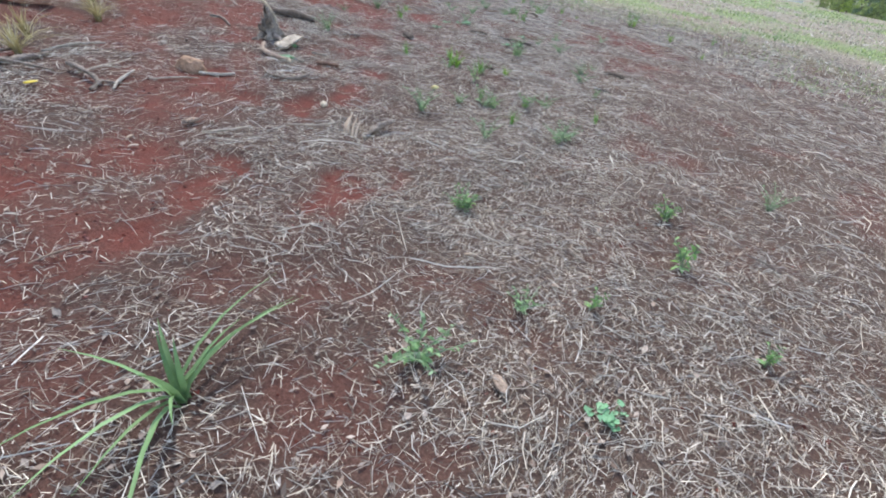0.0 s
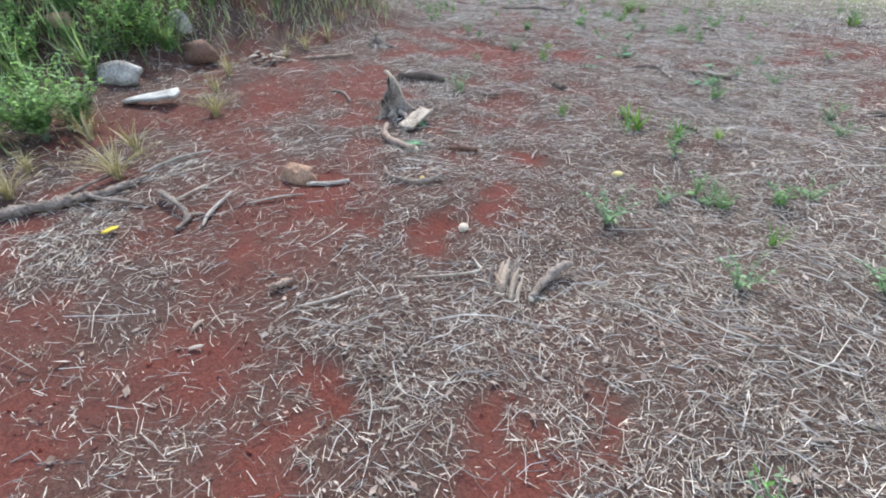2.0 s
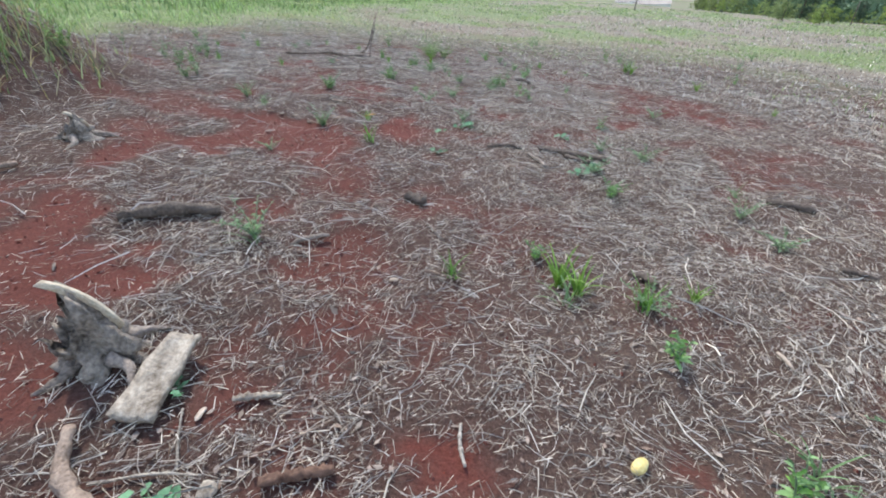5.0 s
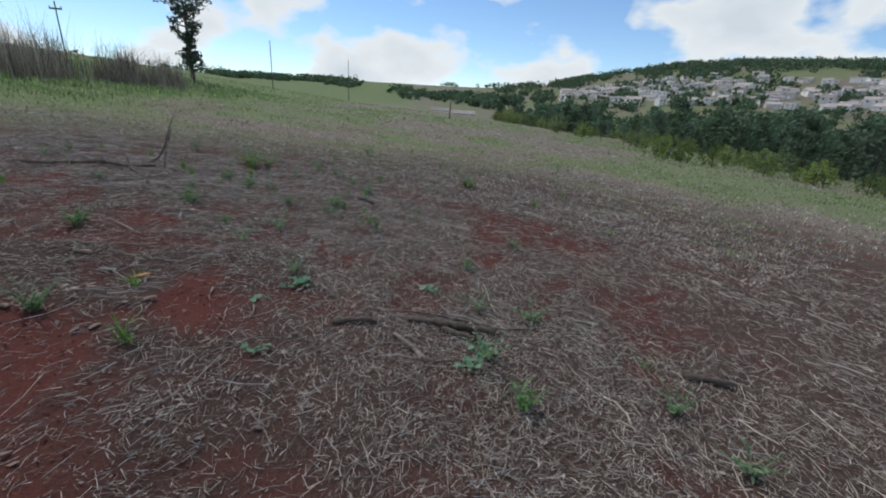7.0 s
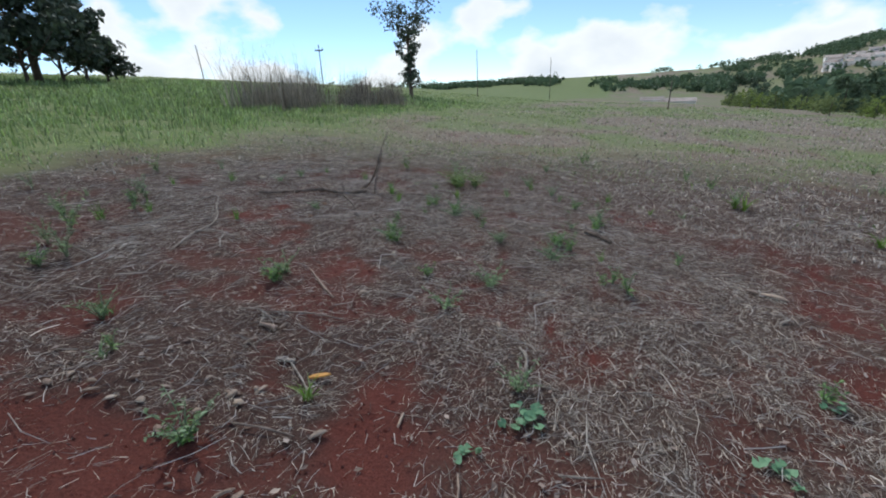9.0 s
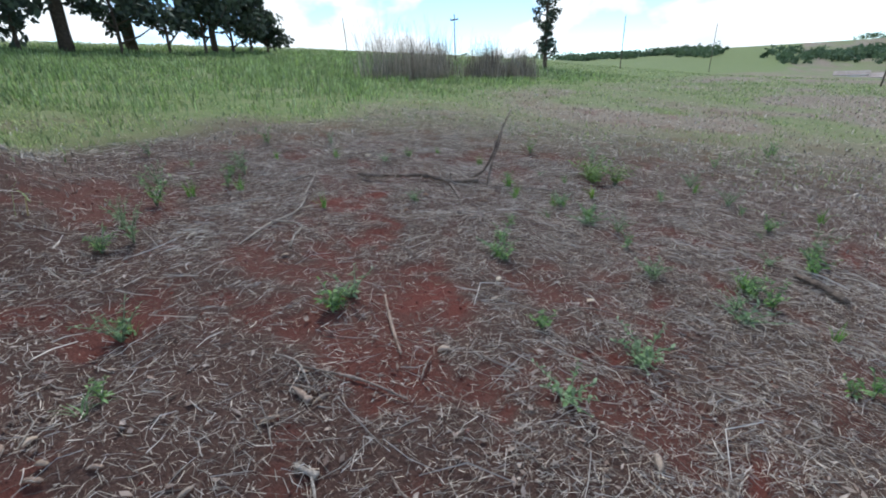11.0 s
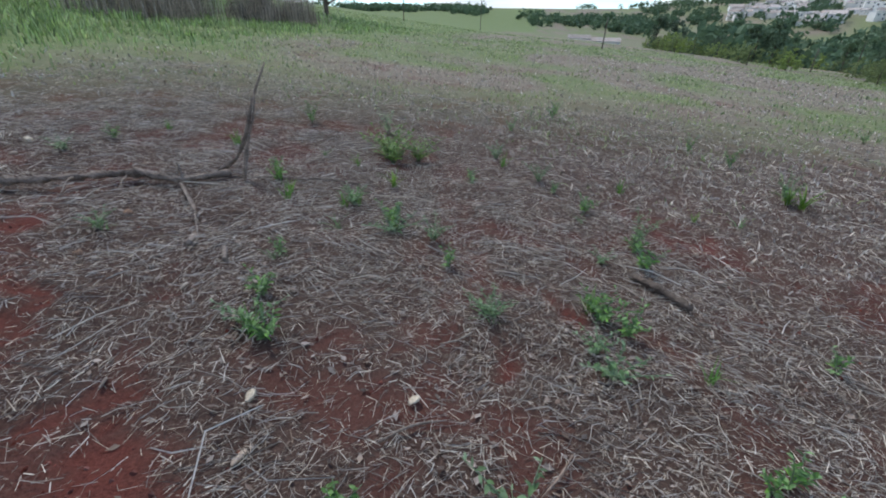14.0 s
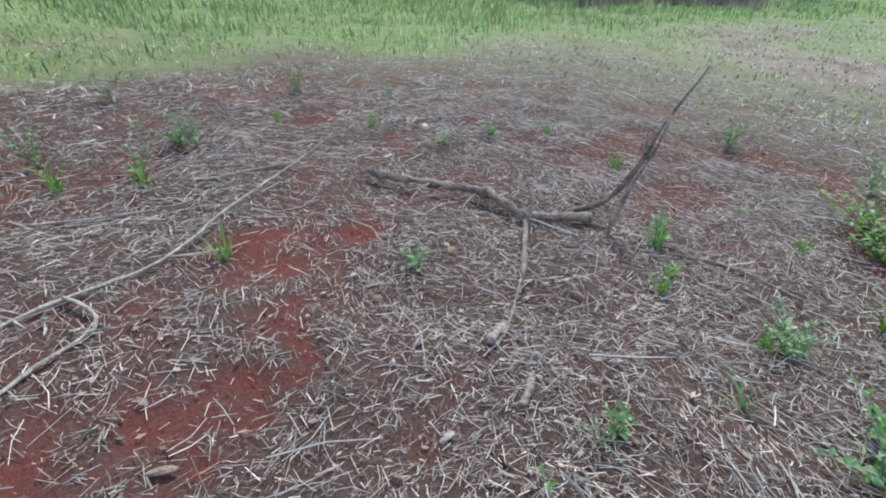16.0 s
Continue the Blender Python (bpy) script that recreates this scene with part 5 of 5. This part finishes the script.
shards("split_log", "pale splintered rotten log end in straw", (-1.90, 2.70), 3, 6, 0.20, (-0.12, 0.62, 0.62))
stick("curved_root", "thick curved silver-grey root piece on straw", [(-1.71, 3.05, 0.07), (-1.75, 2.99, 0.06), (-1.78, 2.88, 0.035), (-1.78, 2.73, 0.02)], [0.014, 0.022, 0.025, 0.017], M_BARK, 9, 16, 0.2, 63, True)
MORE_STICKS = [
    ("thin_branch", "thin dark branch lying in pale straw", M_BARK_MID, 0.006, [(-1.47, 2.92), (-1.22, 3.0), (-1.05, 3.01)]),
    ("thin_branch", "long thin brown branch beside dark logs", M_BARK_MID, 0.009, [(-2.32, 7.79), (-2.04, 7.70), (-1.70, 7.56), (-1.53, 7.45), (-1.24, 7.53)]),
    ("pale_stick", "pale stick crossing a yellow leaf", M_STICK, 0.006, [(-4.48, 8.23), (-4.33, 8.12), (-4.19, 7.99)]),
    ("thin_branch", "thin grey branch lying across litter", M_BARK, 0.007, [(-4.91, 8.55), (-4.6, 8.66), (-4.36, 8.71)]),
    ("pale_stick", "straight pale stick lying in thin litter", M_STICK, 0.007, [(-1.41, 8.35), (-1.42, 8.2), (-1.45, 8.02)]),
    ("rotten_log", "short reddish rotten log on litter", M_ROCK_DARK, 0.022, [(-3.14, 3.92), (-3.03, 3.97), (-2.92, 4.01)]),
    ("bark_strip", "tan strip of bark lying on litter", M_SLAB, 0.016, [(-3.40, 4.18), (-3.32, 4.22), (-3.24, 4.24)]),
    ("forked_twig", "grey forked twig lying in litter", M_BARK, 0.008, [(-2.99, 5.73), (-2.93, 5.66), (-2.87, 5.58)]),
    ("dark_log", "short dark log in thin litter", M_BARK_DARK, 0.020, [(-0.36, 5.90), (-0.27, 5.89), (-0.16, 5.86)]),
    ("dark_log", "dark rotten log bit beside a grass tuft", M_BARK_DARK, 0.026, [(-2.18, 5.47), (-2.10, 5.45), (-2.02, 5.38)]),
    ("dark_log", "dark broken log bit in straw", M_BARK_DARK, 0.020, [(-1.72, 5.46), (-1.65, 5.42), (-1.58, 5.36)]),
    ("pale_stick", "short pale stick lying on litter", M_STICK, 0.008, [(-2.53, 4.28), (-2.52, 4.2), (-2.49, 4.12)]),
    ("dark_branch", "dark thin branch lying beyond the fork", M_BARK_MID, 0.010, [(-5.30, 12.28), (-5.06, 12.43), (-4.73, 12.47)]),
    ("wood_piece", "grey weathered piece of wood in straw", M_BARK, 0.017, [(-5.16, 11.02), (-5.13, 10.98), (-5.09, 10.90)]),
    ("thin_branch", "thin grey branch in tangled stalks", M_BARK, 0.008, [(-7.36, 10.9), (-7.6, 11.2), (-7.86, 11.5)]),
    ("thin_branch", "thin pale branch lying on tangled stalks", M_STICK, 0.009, [(-7.33, 9.55), (-7.24, 9.85), (-7.16, 10.1)]),
    ("thin_branch", "long pale branch lying on tangled stalks", M_STICK, 0.008, [(-7.35, 10.4), (-7.40, 10.7), (-7.42, 11.04)]),
    ("root_piece", "short orange-brown root piece on soil", M_TAN, 0.020, [(-2.85, 2.01), (-2.83, 2.06), (-2.81, 2.12)]),
    ("thin_branch", "thin pale twig lying by the bark slab", M_STICK, 0.005, [(-3.55, 4.10), (-3.49, 4.0), (-3.42, 3.9)]),
    ("thin_branch", "thin pale twig lying across red soil", M_STICK, 0.006, [(-3.66, 3.80), (-3.48, 3.87), (-3.33, 3.90)]),
    ("thin_branch", "thin bent twig lying in the litter", M_TAN, 0.004, [(-3.25, 3.98), (-3.15, 4.05), (-3.0, 4.2)]),
    ("surface_root", "grey-brown root running through straw", M_BARK, 0.007, [(-5.60, 11.42), (-5.48, 11.25), (-5.37, 11.08), (-5.33, 10.94)]),
]
for k, (kind, words, wood, r, line) in enumerate(MORE_STICKS):
    stick(kind, words, [(x, y, 0.012 + 0.8 * r) for x, y in line], [r * 0.8, r, r * 0.65], wood, 7, 5 * len(line), 0.2, 300 + k, k % 3 == 0)
rl = random.Random(91)
for k in range(16):
    chip("dead_leaf", "large pale curled dead leaf at the bank", (-6.62 + rl.gauss(0, 0.16), 4.72 + rl.gauss(0, 0.14)), (rl.uniform(0.05, 0.09), rl.uniform(0.022, 0.04), rl.uniform(0.008, 0.02)), rl.choice((M_CHIP, M_SLAB, M_TAN)), rl.uniform(0, 180), 400 + k, rl.uniform(0.02, 0.07))["group"] = "dead leaves at the bank"
stone("stone", "brown stone lying on litter", (-5.86, 10.78), (0.030, 0.026, 0.024), M_ROCK, 6, detail=2)
stone("stone", "reddish brown stone by the branch", (-5.95, 11.27), (0.034, 0.028, 0.026), M_ROCK, 7, detail=2)
stone("stone", "orange-brown stone in the litter", (-7.67, 12.31), (0.045, 0.035, 0.03), M_CUTWOOD, 8, detail=2)
stone("stone", "pale stone on litter near the branch", (-7.5, 12.0), (0.04, 0.03, 0.02), M_CHIP, 9, detail=2)
rc = random.Random(77)
for k in range(44):
    j = rc.choice(WALKED)
    x, y = j[0] + rc.gauss(-0.6, 1.5), j[1] + rc.gauss(0.5, 1.2)
    chip("wood_chip", "small weathered wood chip in the litter", (x, y), (rc.uniform(0.018, 0.055), rc.uniform(0.007, 0.016), rc.uniform(0.004, 0.010)), rc.choice((M_CHIP, M_STICK, M_TAN, M_BARK)), rc.uniform(0, 180), 100 + k)["group"] = "wood chips on the ground"
for k in range(22):
    x, y = -4.75 + rc.gauss(0, 0.38), 7.65 + rc.gauss(0, 0.32)
    chip("wood_chip", "pale wood chip lying on red soil", (x, y), (rc.uniform(0.02, 0.045), rc.uniform(0.010, 0.02), rc.uniform(0.006, 0.012)), rc.choice((M_CHIP, M_CHIP, M_TAN)), rc.uniform(0, 180), 160 + k)["group"] = "wood chips on the ground"
for k in range(26):
    j = rc.choice(WALKED)
    x, y, a, ln = j[0] + rc.gauss(-0.5, 1.4), j[1] + rc.gauss(0.8, 1.2), rc.uniform(0, 6.28), rc.uniform(0.12, 0.34)
    b = a + rc.uniform(-0.5, 0.5)
    stick("dry_twig", "thin dry twig lying in the litter", [(x, y, 0.02), (x + ln * 0.5 * math.cos(a), y + ln * 0.5 * math.sin(a), 0.03), (x + ln * 0.5 * (math.cos(a) + math.cos(b)), y + ln * 0.5 * (math.sin(a) + math.sin(b)), 0.02)],
          [0.004, 0.006, 0.003], rc.choice((M_STICK, M_BARK, M_TAN)), 5, 8, 0.15, 200 + k)["group"] = "twigs on the ground"


def fruit(label, at, size, seed, cut=False, mat=None):
    bm = bmesh.new()
    bmesh.ops.create_uvsphere(bm, u_segments=14, v_segments=9, radius=1)
    for v in bm.verts:
        k = 1 + 0.08 * noise.noise(v.co * 1.7 + Vector((seed, 0, 0)))
        if cut and v.co.x > 0.35:
            v.co.x = 0.35 + 0.1 * noise.noise(v.co * 4)
        v.co = Vector((v.co.x * size[0] * k, v.co.y * size[1] * k, v.co.z * size[2] * k))
    ob = part("fruit", bm, mat or M_FRUIT, None)
    ob.matrix_world = pose(at[0], at[1], gz(*at) + size[2] * 0.85, 0, 0, seed * 47)
    return tagged(ob, label, "fruit")


fruit("yellow fallen fruit lying on straw", (-1.88, 4.27), (0.042, 0.024, 0.022), 1)
fruit("pale yellow broken fruit on litter", (-2.39, 3.04), (0.036, 0.030, 0.026), 2, True, M_CUTWOOD)
fruit("broken dry yellow husk by the bark slab", (-3.29, 3.86), (0.040, 0.034, 0.020), 4, True, M_SLAB)
fruit("small yellow fruit by the bent root", (-2.97, 3.36), (0.022, 0.018, 0.018), 3)

# ---------- trees, woods, poles, houses ----------


def foliage(centres, radii, per, size, seed, squash=0.8):
    """Many small leaf-clump faces round the given centres, as arrays."""
    r = np.random.default_rng(seed)
    c = np.repeat(np.array(centres, float), per, 0)
    q = np.repeat(np.array(radii, float), per)
    d = r.normal(0, 1, (len(c), 3))
    d /= np.linalg.norm(d, axis=1)[:, None]
    p = c + d * (q * r.random(len(c)) ** 0.45)[:, None] * np.array([1, 1, squash])
    s = size * r.uniform(0.5, 1.3, len(c))
    u = r.normal(0, 1, (len(c), 3))
    u /= np.linalg.norm(u, axis=1)[:, None]
    w = np.cross(u, r.normal(0, 1, (len(c), 3)))
    w /= np.linalg.norm(w, axis=1)[:, None]
    V = np.stack([p - u * s[:, None], p + w * s[:, None] * 0.55, p + u * s[:, None], p - w * s[:, None] * 0.55], 1).reshape(-1, 3)
    return V, np.arange(len(V)).reshape(-1, 4)


def build_tree(name, label, at, h, trunk_r, limbs, crown, per, leaf, mat, seed, lean=0.0, group="", bare_part=0.3):
    """limbs: number; crown(s) gives the reach of limbs at height share s."""
    rnd = random.Random(seed)
    thing = empty(name, label, "tree", group, at=(at[0], at[1], gz(*at) - 0.1))
    axis = [(0, 0, 0), (lean * 0.3 * h, 0.01 * h, 0.4 * h), (lean * 0.7 * h, -0.01 * h, 0.75 * h), (lean * h, 0, 0.97 * h)]
    part("trunk", tube(axis, [trunk_r, trunk_r * 0.75, trunk_r * 0.45, trunk_r * 0.15], 8, 14, 0.08, seed), M_BARK_DARK, thing)
    line = spline(axis, 40)
    centres, radii = [], []
    for k in range(limbs):
        s = bare_part + (1 - bare_part) * (k + rnd.random()) / limbs
        p = Vector(line[min(39, int(s * 39))])
        a, reach = k * 2.4 + rnd.uniform(-0.4, 0.4), crown(s) * rnd.uniform(0.55, 1.1)
        e = p + Vector((math.cos(a) * reach, math.sin(a) * reach, reach * rnd.uniform(0.2, 0.8)))
        m = p.lerp(e, 0.5) + Vector((0, 0, -0.05 * reach))
        r0 = trunk_r * (1.1 - s) * 0.5 + 0.015
        part("limb", tube([tuple(p), tuple(m), tuple(e)], [r0, r0 * 0.7, r0 * 0.25], 5, 7, 0.1, seed + k), M_BARK_DARK, thing)
        for f in (0.55, 0.8, 1.0):
            centres.append(p.lerp(e, f) + Vector((rnd.gauss(0, 0.12), rnd.gauss(0, 0.12), rnd.gauss(0.1, 0.12))) * reach)
            radii.append(reach * rnd.uniform(0.22, 0.42) + 0.12)
    V, F = foliage(centres, radii, per, leaf, seed)
    ob = fast_mesh("crown", V, F, mat)
    ob.parent = thing
    return thing


build_tree("lone_tree", "slender dark tree with sparse ragged crown on the field edge", (-17.8, 49.8), 7.7, 0.20, 44, lambda s: 1.0 + 0.45 * math.cos(11 * s) + 1.9 * float(smooth(s, 0.62, 0.8)), 26, 0.15, M_HAZY_TREELEAF, 3, 0.0, bare_part=0.10)
build_tree("eucalyptus_tree", "tall dark eucalyptus with drooping ragged foliage", (-37, 19.5), 15, 0.4, 40, lambda s: 3.6 * (1.15 - s), 34, 0.30, M_HAZY_TREELEAF, 5, 0.05, "trees on the slope", 0.2)
build_tree("eucalyptus_tree", "tall dark tree with open crown above the grass", (-39, 24), 16, 0.4, 40, lambda s: 3.2 * (1.15 - s), 34, 0.30, M_HAZY_TREELEAF, 6, -0.04, "trees on the slope", 0.2)
build_tree("eucalyptus_tree", "slim tree with feathery crown behind bushes", (-39.5, 30.5), 11.5, 0.25, 26, lambda s: 1.7 * (1.25 - s), 24, 0.22, M_HAZY_TREELEAF, 7, 0.03, "trees on the slope", 0.35)
for k, (x, y, h) in enumerate([(-37.5, 28.5, 5.5), (-38.5, 31.5, 6.0), (-39.5, 34.0, 4.6), (-40.5, 36.5, 3.2), (-37, 25.5, 5.5), (-36, 22, 5.5), (-36, 17, 6.5), (-36.5, 13, 7.0), (-38, 9, 7.0)]):
    build_tree("bush", "dense dark green bush below the trees", (x, y), h, 0.12, 14, lambda s, q=h: 0.55 * q * (1.1 - 0.6 * s), 60, 0.24, M_HAZY_TREELEAF, 20 + k, 0.0, "bushes on the slope", 0.08)


def wood_tree(label, seed, h, mat, wide=0.36):
    thing = empty("woodland_tree", label, "tree", "trees of the valley wood")
    rnd = random.Random(seed)
    part("trunk", tube([(0, 0, -0.5), (0.1, 0, h * 0.35), (0, 0.1, h * 0.8)], [0.022 * h, 0.017 * h, 0.006 * h], 6, 6, 0.1, seed), M_BARK_DARK, thing)
    cs, rs = [], []
    for k in range(17):
        s, a = rnd.uniform(0.10, 0.98), rnd.uniform(0, 6.28)
        reach = wide * h * math.sqrt(max(0.05, 1 - (2 * s - 1.05) ** 2)) * rnd.uniform(0.3, 0.95)
        cs.append((reach * math.cos(a), reach * math.sin(a), s * h))
        rs.append(h * rnd.uniform(0.10, 0.19))
    V, F = foliage(cs, rs, 34, 0.048 * h, seed, 0.75)
    ob = fast_mesh("crown", V, F, mat)
    ob.parent = thing
    return thing


def build_valley_wood():
    rnd = random.Random(5)
    kinds = [wood_tree("dark green broadleaf tree of the valley wood", 41, 9, M_HAZY_WOODS), wood_tree("tall dark green woodland tree", 42, 12, M_HAZY_WOODS, 0.28), wood_tree("spreading green woodland tree", 43, 7.5, M_HAZY_WOODS, 0.45),
             wood_tree("yellow-green shrub at the edge of the wood", 44, 2.6, M_HEDGE, 0.6)]
    edge_az, edge_el = (17, 19.6, 25.4, 31.3, 36.6, 41.2, 46.1, 60), (-1.9, -2.3, -3.0, -3.9, -4.8, -5.6, -6.4, -7.4)
    made, tries = 0, 0
    while made < 360 and tries < 9000:
        tries += 1
        az, r = rnd.uniform(17, 62), 34 + 250 * rnd.random() ** 1.3
        x, y = HUB[0] + r * math.sin(radians(az)), HUB[1] + r * math.cos(radians(az))
        el = math.degrees(math.atan2(gz(x, y) - 1.9, r))
        lim = float(np.interp(az, edge_az, edge_el))
        if el < lim or (29.5 < az < 34 and r < 96):
            continue
        k = 3 if el < lim + 1.7 and (r < 75 or rnd.random() < 0.85) else rnd.choice((0, 0, 1, 2))
        s = rnd.uniform(0.5, 0.85) * (0.8 if r < 110 else 1.0) * ((0.7 + 0.008 * min(r, 110)) if k == 3 else 1.0)
        m = pose(x, y, gz(x, y), 0, 0, rnd.uniform(0, 360)) @ Matrix.Diagonal((s, s, s, 1))
        copy_thing(kinds[k], m)
        made += 1
    for k, t in enumerate(kinds):
        x, y = 62 + 9 * k, 92 + 5 * k
        t.matrix_world = pose(x, y, gz(x, y))


build_valley_wood()


def build_far_woods():
    """Woods on the far ridges, one mesh."""
    r = np.random.default_rng(9)
    spots = []
    for n, a0, a1, r0, r1 in ((420, -16, -1, 650, 900), (260, 4, 17, 520, 760), (160, 17, 24, 560, 1000), (700, 20, 62, 165, 440), (1500, 24, 62, 930, 1330), (900, 24, 62, 420, 1080), (40, 0, 24, 1150, 1280), (200, -60, -16, 800, 1000)):
        az, d = np.radians(r.uniform(a0, a1, n)), r.uniform(r0, r1, n)
        lump = r.normal(0, 1, n)
        pick = r.integers(0, max(3, n // 9), n)
        az, d = az[pick] + r.normal(0, 0.012, n), d[pick] + r.normal(0, 28, n) + 3 * lump
        spots.append(np.stack([HUB[0] + d * np.sin(az), HUB[1] + d * np.cos(az)], 1))
    s = np.concatenate(spots)
    z = height(s[:, 0], s[:, 1])
    h = r.uniform(5, 11, len(s)) * (1 + 0.5 * (np.hypot(s[:, 0], s[:, 1]) > 920))
    V, F = foliage(np.column_stack([s, z + h * 0.45]), h * 0.6, 24, 2.3, 10, 0.85)
    tagged(fast_mesh("far_woods", V, F, M_HAZY_WOODS), "dark green woods on the far ridges", "woods", kind="stuff")


build_far_woods()


def box(bm, x0, x1, y0, y1, z0, z1):
    v = [bm.verts.new(p) for p in ((x0, y0, z0), (x1, y0, z0), (x1, y1, z0), (x0, y1, z0), (x0, y0, z1), (x1, y0, z1), (x1, y1, z1), (x0, y1, z1))]
    for f in ((3, 2, 1, 0), (4, 5, 6, 7), (0, 1, 5, 4), (1, 2, 6, 5), (2, 3, 7, 6), (3, 0, 4, 7)):
        bm.faces.new([v[i] for i in f])


def house(label, w, d, h, gable, storeys):
    thing = empty("house", label, "house", "houses of the hillside town")
    bm = bmesh.new()
    box(bm, -w / 2, w / 2, -d / 2, d / 2, -3, h)
    wall = part("wall", bm, M_WALL, thing)
    wall.data.polygons.foreach_set("use_smooth", [False] * len(wall.data.polygons))
    bm = bmesh.new()
    if gable:
        e = 0.4
        v = [bm.verts.new(p) for p in ((-w / 2 - e, -d / 2 - e, h), (w / 2 + e, -d / 2 - e, h), (w / 2 + e, d / 2 + e, h), (-w / 2 - e, d / 2 + e, h), (-w / 2 - e, 0, h + d * 0.28), (w / 2 + e, 0, h + d * 0.28))]
        for f in ((0, 1, 5, 4), (2, 3, 4, 5), (0, 4, 3), (1, 2, 5), (3, 2, 1, 0)):
            bm.faces.new([v[i] for i in f])
    else:
        box(bm, -w / 2 - 0.2, w / 2 + 0.2, -d / 2 - 0.2, d / 2 + 0.2, h, h + 0.5)
    roof = part("roof", bm, M_ROOF if gable else M_WALL, thing)
    roof.data.polygons.foreach_set("use_smooth", [False] * len(roof.data.polygons))
    for s in range(storeys):
        for i in ((-1, 1) if storeys == 2 and s == 1 else (1,)):
            bm = bmesh.new()
            box(bm, i * w * 0.25 - 0.7, i * w * 0.25 + 0.7, -d / 2 - 0.06, -d / 2 + 0.05, 0.9 + 3 * s, 2.2 + 3 * s)
            part("window", bm, M_WINDOW, thing)
    return thing


def build_town():
    rnd = random.Random(12)
    kinds = [house("pale house with tiled gable roof on the hillside", 10, 8, 3.4, True, 1), house("white two-storey house with flat roof on the hillside", 9, 8, 6.4, False, 2),
             house("pale two-storey house with tiled roof on the hillside", 11, 9, 6.2, True, 2), house("long low pale building in the hillside town", 16, 9, 4.0, True, 1)]
    for i in range(285):
        az = 25.5 + 36 * rnd.random() ** 1.25
        r = rnd.uniform(540, 800) if az > 29 else rnd.uniform(620, 780)
        x, y = HUB[0] + r * math.sin(radians(az)), HUB[1] + r * math.cos(radians(az))
        s = rnd.uniform(0.6, 1.15)
        copy_thing(rnd.choice(kinds), pose(x, y, gz(x, y), 0, 0, -az + rnd.uniform(-40, 40)) @ Matrix.Diagonal((s, s, s, 1)))
    for k, t in enumerate(kinds):
        az, r = 33 + 4 * k, 780 + 20 * k
        x, y = HUB[0] + r * math.sin(radians(az)), HUB[1] + r * math.cos(radians(az))
        t.matrix_world = pose(x, y, gz(x, y), 0, 0, -az)
    # the low sheds beyond the field
    for x, y, w in ((28, 142, 9), (22, 144, 6)):
        t = copy_thing(kinds[3], pose(x, y, gz(x, y) - 1.0, 0, 0, -10) @ Matrix.Diagonal((w / 16, 0.6, 0.35, 1)))
        tagged(t, "low pale shed standing beyond the field")
        t["group"] = "sheds beyond the field"


build_town()


def utility_pole(x, y, h, arm, label, name="utility_pole", r=0.075, lean=0.0):
    thing = empty(name, label, "pole", at=(x, y, gz(x, y) - 0.2))
    part("shaft", tube([(0, 0, 0), (lean * h, 0, h)], [r, r * 0.7], 8, 6, 0.03, 1), M_POLE, thing)
    if arm:
        bm = bmesh.new()
        box(bm, -arm, arm, -0.05, 0.05, h - 0.7, h - 0.55)
        part("crossarm", bm, M_POLE, thing)
        for i in (-0.9, 0, 0.9):
            bm = tube([(i * arm, 0, h - 0.56), (i * arm, 0, h - 0.38)], [0.05, 0.04], 6, 3, 0.0, 2)
            part("insulator", bm, M_POLE, thing)
    return thing


utility_pole(-32.2, 57.8, 5.2, 0.55, "wooden utility pole with crossarm behind the reeds")
utility_pole(-49.7, 57.2, 4.4, 0, "plain wooden pole on the rise", lean=-0.05)
utility_pole(-14, 66.6, 6.0, 0, "slim wooden pole beyond the lone tree", r=0.06)
utility_pole(-5.0, 90.0, 7.0, 0, "thin pole far beyond the field", r=0.06)
utility_pole(45.7, 56.2, 4.6, 0.5, "pale pole with crossarm before the wood", lean=0.08)
utility_pole(7.65, 56.1, 2.9, 0, "lone wooden post standing in the field", "field_post", 0.07, 0.03)
utility_pole(28.3, 57.0, 2.3, 0, "wooden post at the edge of the field", "field_post", 0.06)
